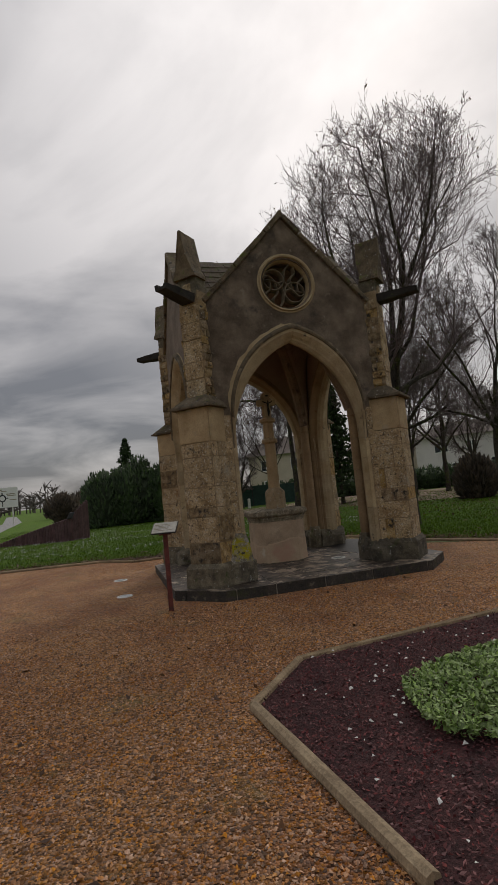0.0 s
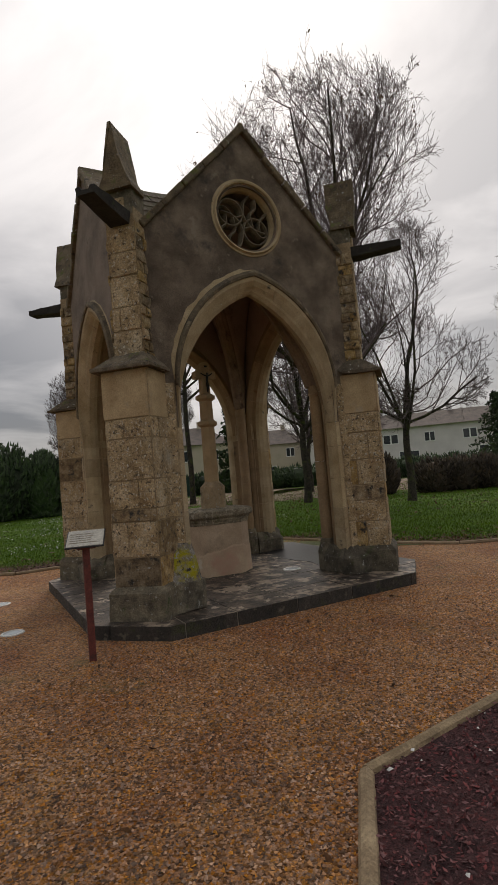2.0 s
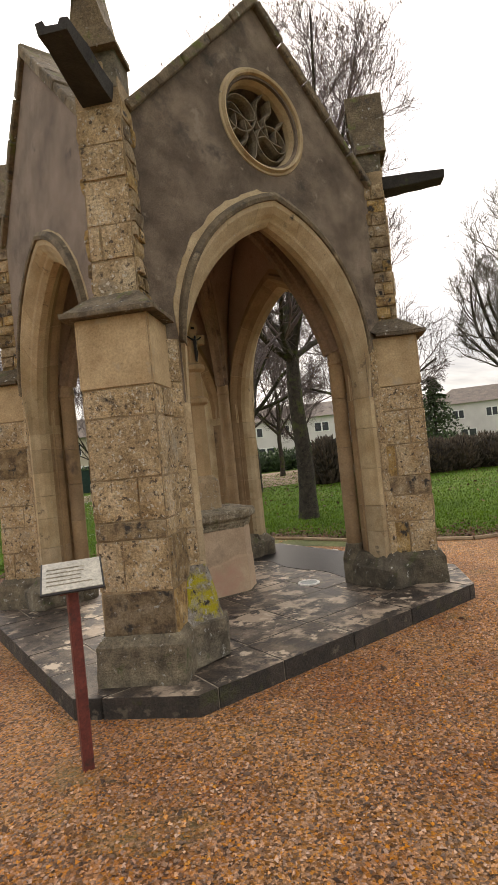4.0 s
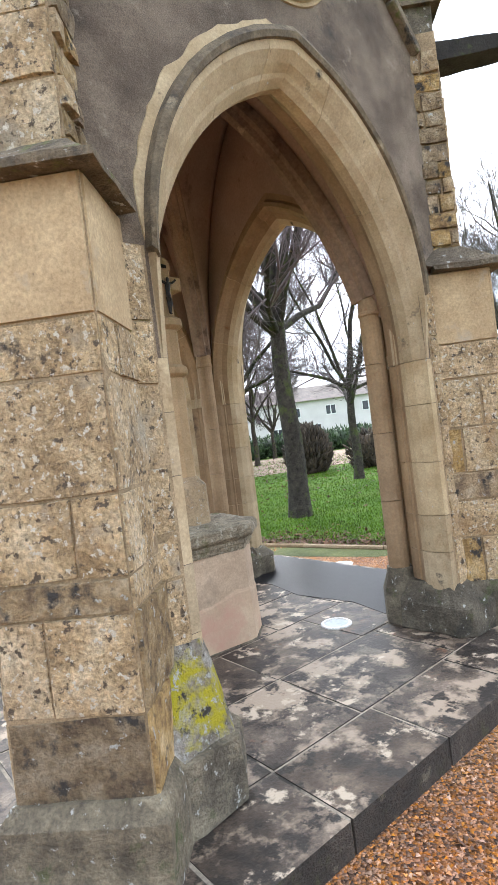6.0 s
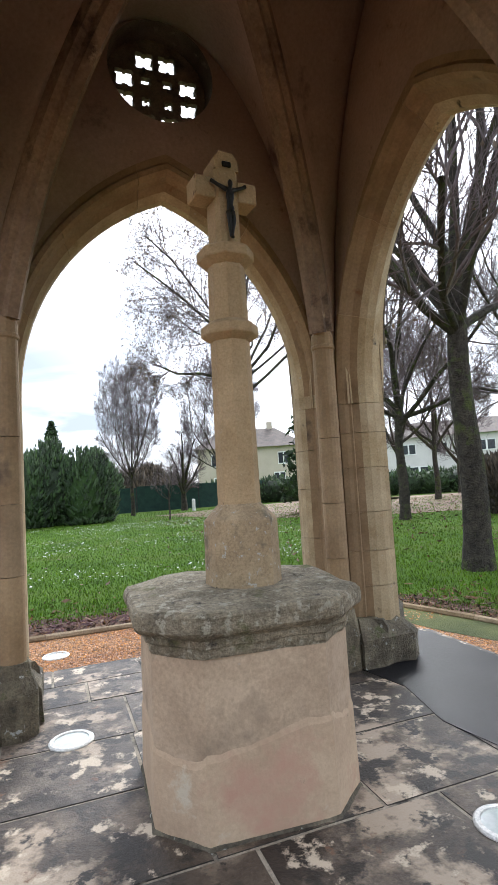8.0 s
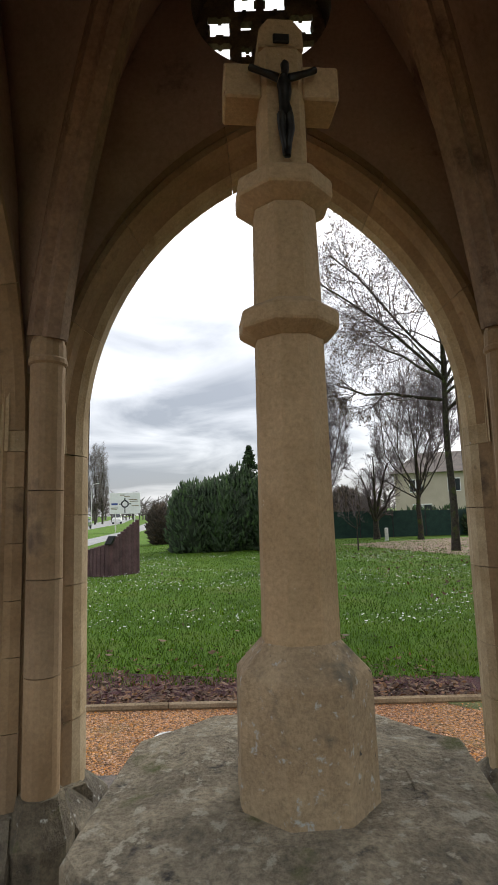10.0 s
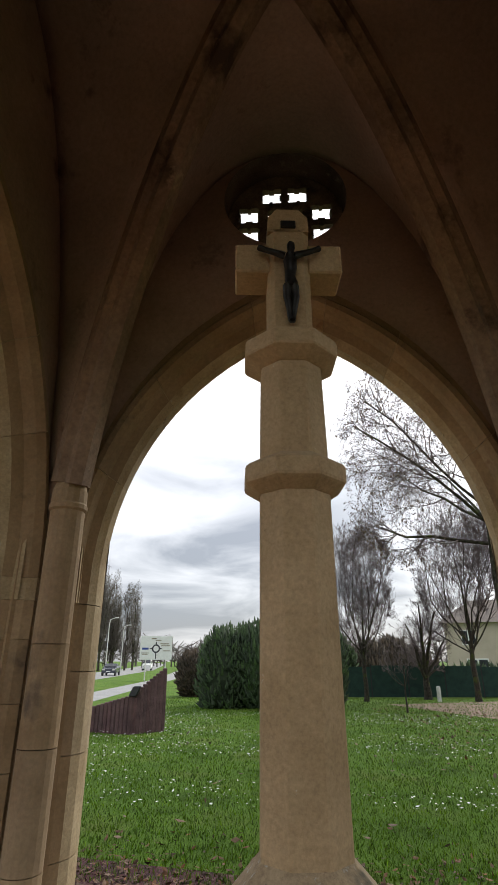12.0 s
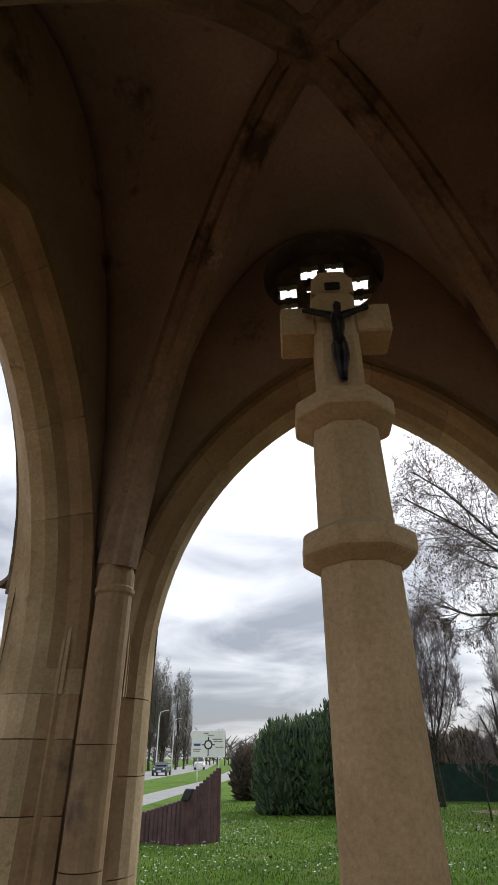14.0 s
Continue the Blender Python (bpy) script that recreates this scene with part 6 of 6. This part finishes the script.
def in_poly(x, y, poly):
    inside = np.zeros(len(x), bool)
    n = len(poly)
    for i in range(n):
        x0, y0 = poly[i]
        x1, y1 = poly[(i + 1) % n]
        hit = ((y0 > y) != (y1 > y)) & (x < (x1 - x0) * (y - y0) / ((y1 - y0) or 1e-9) + x0)
        inside ^= hit
    return inside


rng = np.random.default_rng(5)


def blades(name, count, h, wid, label):
    far = rng.random(count) ** 1.6 * 28
    turn = rng.uniform(-0.75, 2.0, count)
    x, y = (far + 2.6) * np.sin(turn), (far + 2.6) * np.cos(turn)
    wid = wid * (1 + far / 14)
    keep = ~in_poly(x, y, poly_np) & ~((np.abs(x) < 2.5) & (np.abs(y) < 4.4)) & ~((x < -8.9) & (y > -10))
    x, y = x[keep], y[keep]
    n, wid = len(x), wid[keep]
    a = rng.uniform(0, 2 * math.pi, n)
    hh = h * rng.uniform(0.5, 1.3, n)
    lx, ly = rng.normal(0, 0.35, n) * hh, rng.normal(0, 0.35, n) * hh
    cx, cy = np.cos(a) * wid, np.sin(a) * wid
    z = np.full(n, -0.015)
    v = np.stack([np.c_[x - cx, y - cy, z], np.c_[x + cx, y + cy, z], np.c_[x + lx, y + ly, z + hh]], 1).reshape(-1, 3)
    ob = tri_mesh(name, v, np.arange(3 * n).reshape(-1, 3), M_BLADE)
    return tagged(ob, label, "grass", kind="stuff")


blades("grass", 230000, 0.05, 0.006, "short green grass blades of the lawn")

n = 4200
x, y = rng.uniform(-7, 6, n), rng.uniform(7.0, 21, n)
keep = np.array([noise.noise((px * 0.35, py * 0.35, 3.0)) > -0.1 for px, py in zip(x, y)])
x, y = x[keep], y[keep]
daisy = leaf_quads("daisies", np.c_[x, y, rng.uniform(0.03, 0.06, len(x))], 0.024, M_WHITE, rng, flat=0.15)
tagged(daisy, "small white daisies scattered in the grass", "flowers", kind="stuff")


def litter(name, pts, size, label, mat=M_LITTER):
    return tagged(leaf_quads(name, pts, size, mat, rng, flat=0.35), label, "leaves", kind="stuff")


pts = []
for (x0, y0), (x1, y1) in zip(EDGE, EDGE[1:]):
    t = Vector((x1 - x0, y1 - y0)).normalized()
    for _ in range(int(1300 * math.hypot(x1 - x0, y1 - y0) / 2)):
        u, w = rng.random(), rng.exponential(0.35)
        pts.append((x0 + (x1 - x0) * u - t.y * w, y0 + (y1 - y0) * u + t.x * w, rng.uniform(0.0, 0.03)))
litter("leaf_litter", np.array(pts), 0.035, "dead brown leaves along the mulch strip")
x, y = rng.uniform(3, 22, 3500), rng.uniform(-1.5, 24, 3500)
keep = ~in_poly(x, y, poly_np) & (rng.random(3500) < np.clip((y + x * 0.6 - 3) / 16, 0.08, 1))
litter("fallen_leaves", np.c_[x, y, np.full(3500, 0.02)][keep], 0.06, "fallen leaves scattered over the lawn")
x, y = rng.uniform(-6, 4, 90), rng.uniform(4.6, 15, 90)
litter("fallen_leaves", np.c_[x, y, np.full(90, 0.04)], 0.06, "single pale fallen leaves on the lawn", M_DRYLEAF)
x, y = rng.uniform(-4, 3.5, 420), rng.uniform(-8.5, -2.4, 420)
litter("fallen_leaves", np.c_[x, y, np.full(420, 0.012)], 0.025, "small dead leaves on the gravel")

# bed: mulch chips, pale pebbles, leafy ground cover
BED = [(-2.15, -5.74), (-1.57, -5.04), (0.5, -4.78), (5, -4.2), (5, -9.5), (BED_S[0] + 0.05, -9.5), (BED_S[0] + 0.04, BED_S[1])]
n = 45000
x, y = rng.uniform(-2.2, 2.2, n), rng.uniform(-8.5, -4, n)
keep = in_poly(x, y, BED)
M_CHIP = material("mulch_chip", [(0.08, 0.024, 0.026), (0.17, 0.06, 0.056)], 0.9, 4, 40, 0, rand=0.6, island=True)
chips = leaf_quads("mulch_chips", np.c_[x, y, rng.uniform(0.03, 0.05, n)][keep], 0.013, M_CHIP, rng, flat=0.4)
tagged(chips, "dark purplish bark chips of the flower bed", "mulch", kind="stuff")


def pebbles(name, x, y, z, size, mat, label):
    n = len(x)
    d = np.array([(1, 0, 0), (-0.5, 0.87, 0), (-0.5, -0.87, 0), (0.1, 0, 0.75), (0, 0, -0.5)])
    a = rng.uniform(0, 2 * math.pi, n)
    s = size * rng.uniform(0.5, 1.4, (n, 1))
    jit = rng.normal(0, 0.18, (n, 5, 3))
    q = d[None] + jit
    c, si = np.cos(a)[:, None], np.sin(a)[:, None]
    qx, qy = q[..., 0] * c - q[..., 1] * si, q[..., 0] * si + q[..., 1] * c
    v = np.stack([x[:, None] + qx * s, y[:, None] + qy * s, z + q[..., 2] * s], -1).reshape(-1, 3)
    i = np.arange(n)[:, None] * 5
    f = np.concatenate([i + [0, 1, 3], i + [1, 2, 3], i + [2, 0, 3]])
    return tagged(tri_mesh(name, v, f, mat), label, "pebbles", kind="stuff")


x, y = rng.uniform(-1.9, 2.5, 420), rng.uniform(-8.5, -4.2, 420)
keep = in_poly(x, y, BED)
pebbles("pale_pebbles", x[keep], y[keep], 0.05, 0.013, M_LAMPRING, "pale pebbles strewn over the mulch")
n = 90000
x, y = rng.uniform(-4.6, 2.6, n), -2.2 - 7.0 * rng.random(n) ** 0.85
keep = ~in_poly(x, y, BED) & ~((np.abs(x) < PL) & (np.abs(y) < PL + 0.02))
pebbles("gravel_stones", x[keep], y[keep], 0.003, 0.0105, M_PEBBLE, "loose reddish gravel stones")
n = 9000
x, y = rng.uniform(-3.5, 3.2, n), rng.uniform(2.25, 3.7, n)
pebbles("gravel_stones", x, y, 0.002, 0.01, M_PEBBLE, "loose reddish gravel stones behind the chapel")

# leafy plants in the bed: low cushions of small bright leaves
n = 34000
ang, rad = rng.uniform(0, 2 * math.pi, n), np.sqrt(rng.random(n))
px, py = 0.3 + 1.95 * rad * np.cos(ang), -6.4 + 0.98 * rad * np.sin(ang)
wob = np.array([noise.noise((a * 1.7, b * 1.7, 7.0)) for a, b in zip(px, py)])
keep = rad < 0.86 + 0.3 * wob
px, py, wob, rad = px[keep], py[keep], wob[keep], rad[keep]
hz = (0.06 + 0.13 * (1 - rad**2) + 0.05 * wob) * rng.uniform(0.3, 1.05, len(px)) + 0.035
plants = leaf_quads("ground_cover", np.c_[px, py, hz], 0.022, M_LEAF, rng, flat=0.8)
tagged(plants, "cushion of small bright green leafy plants in the bed", "plant", kind="stuff")
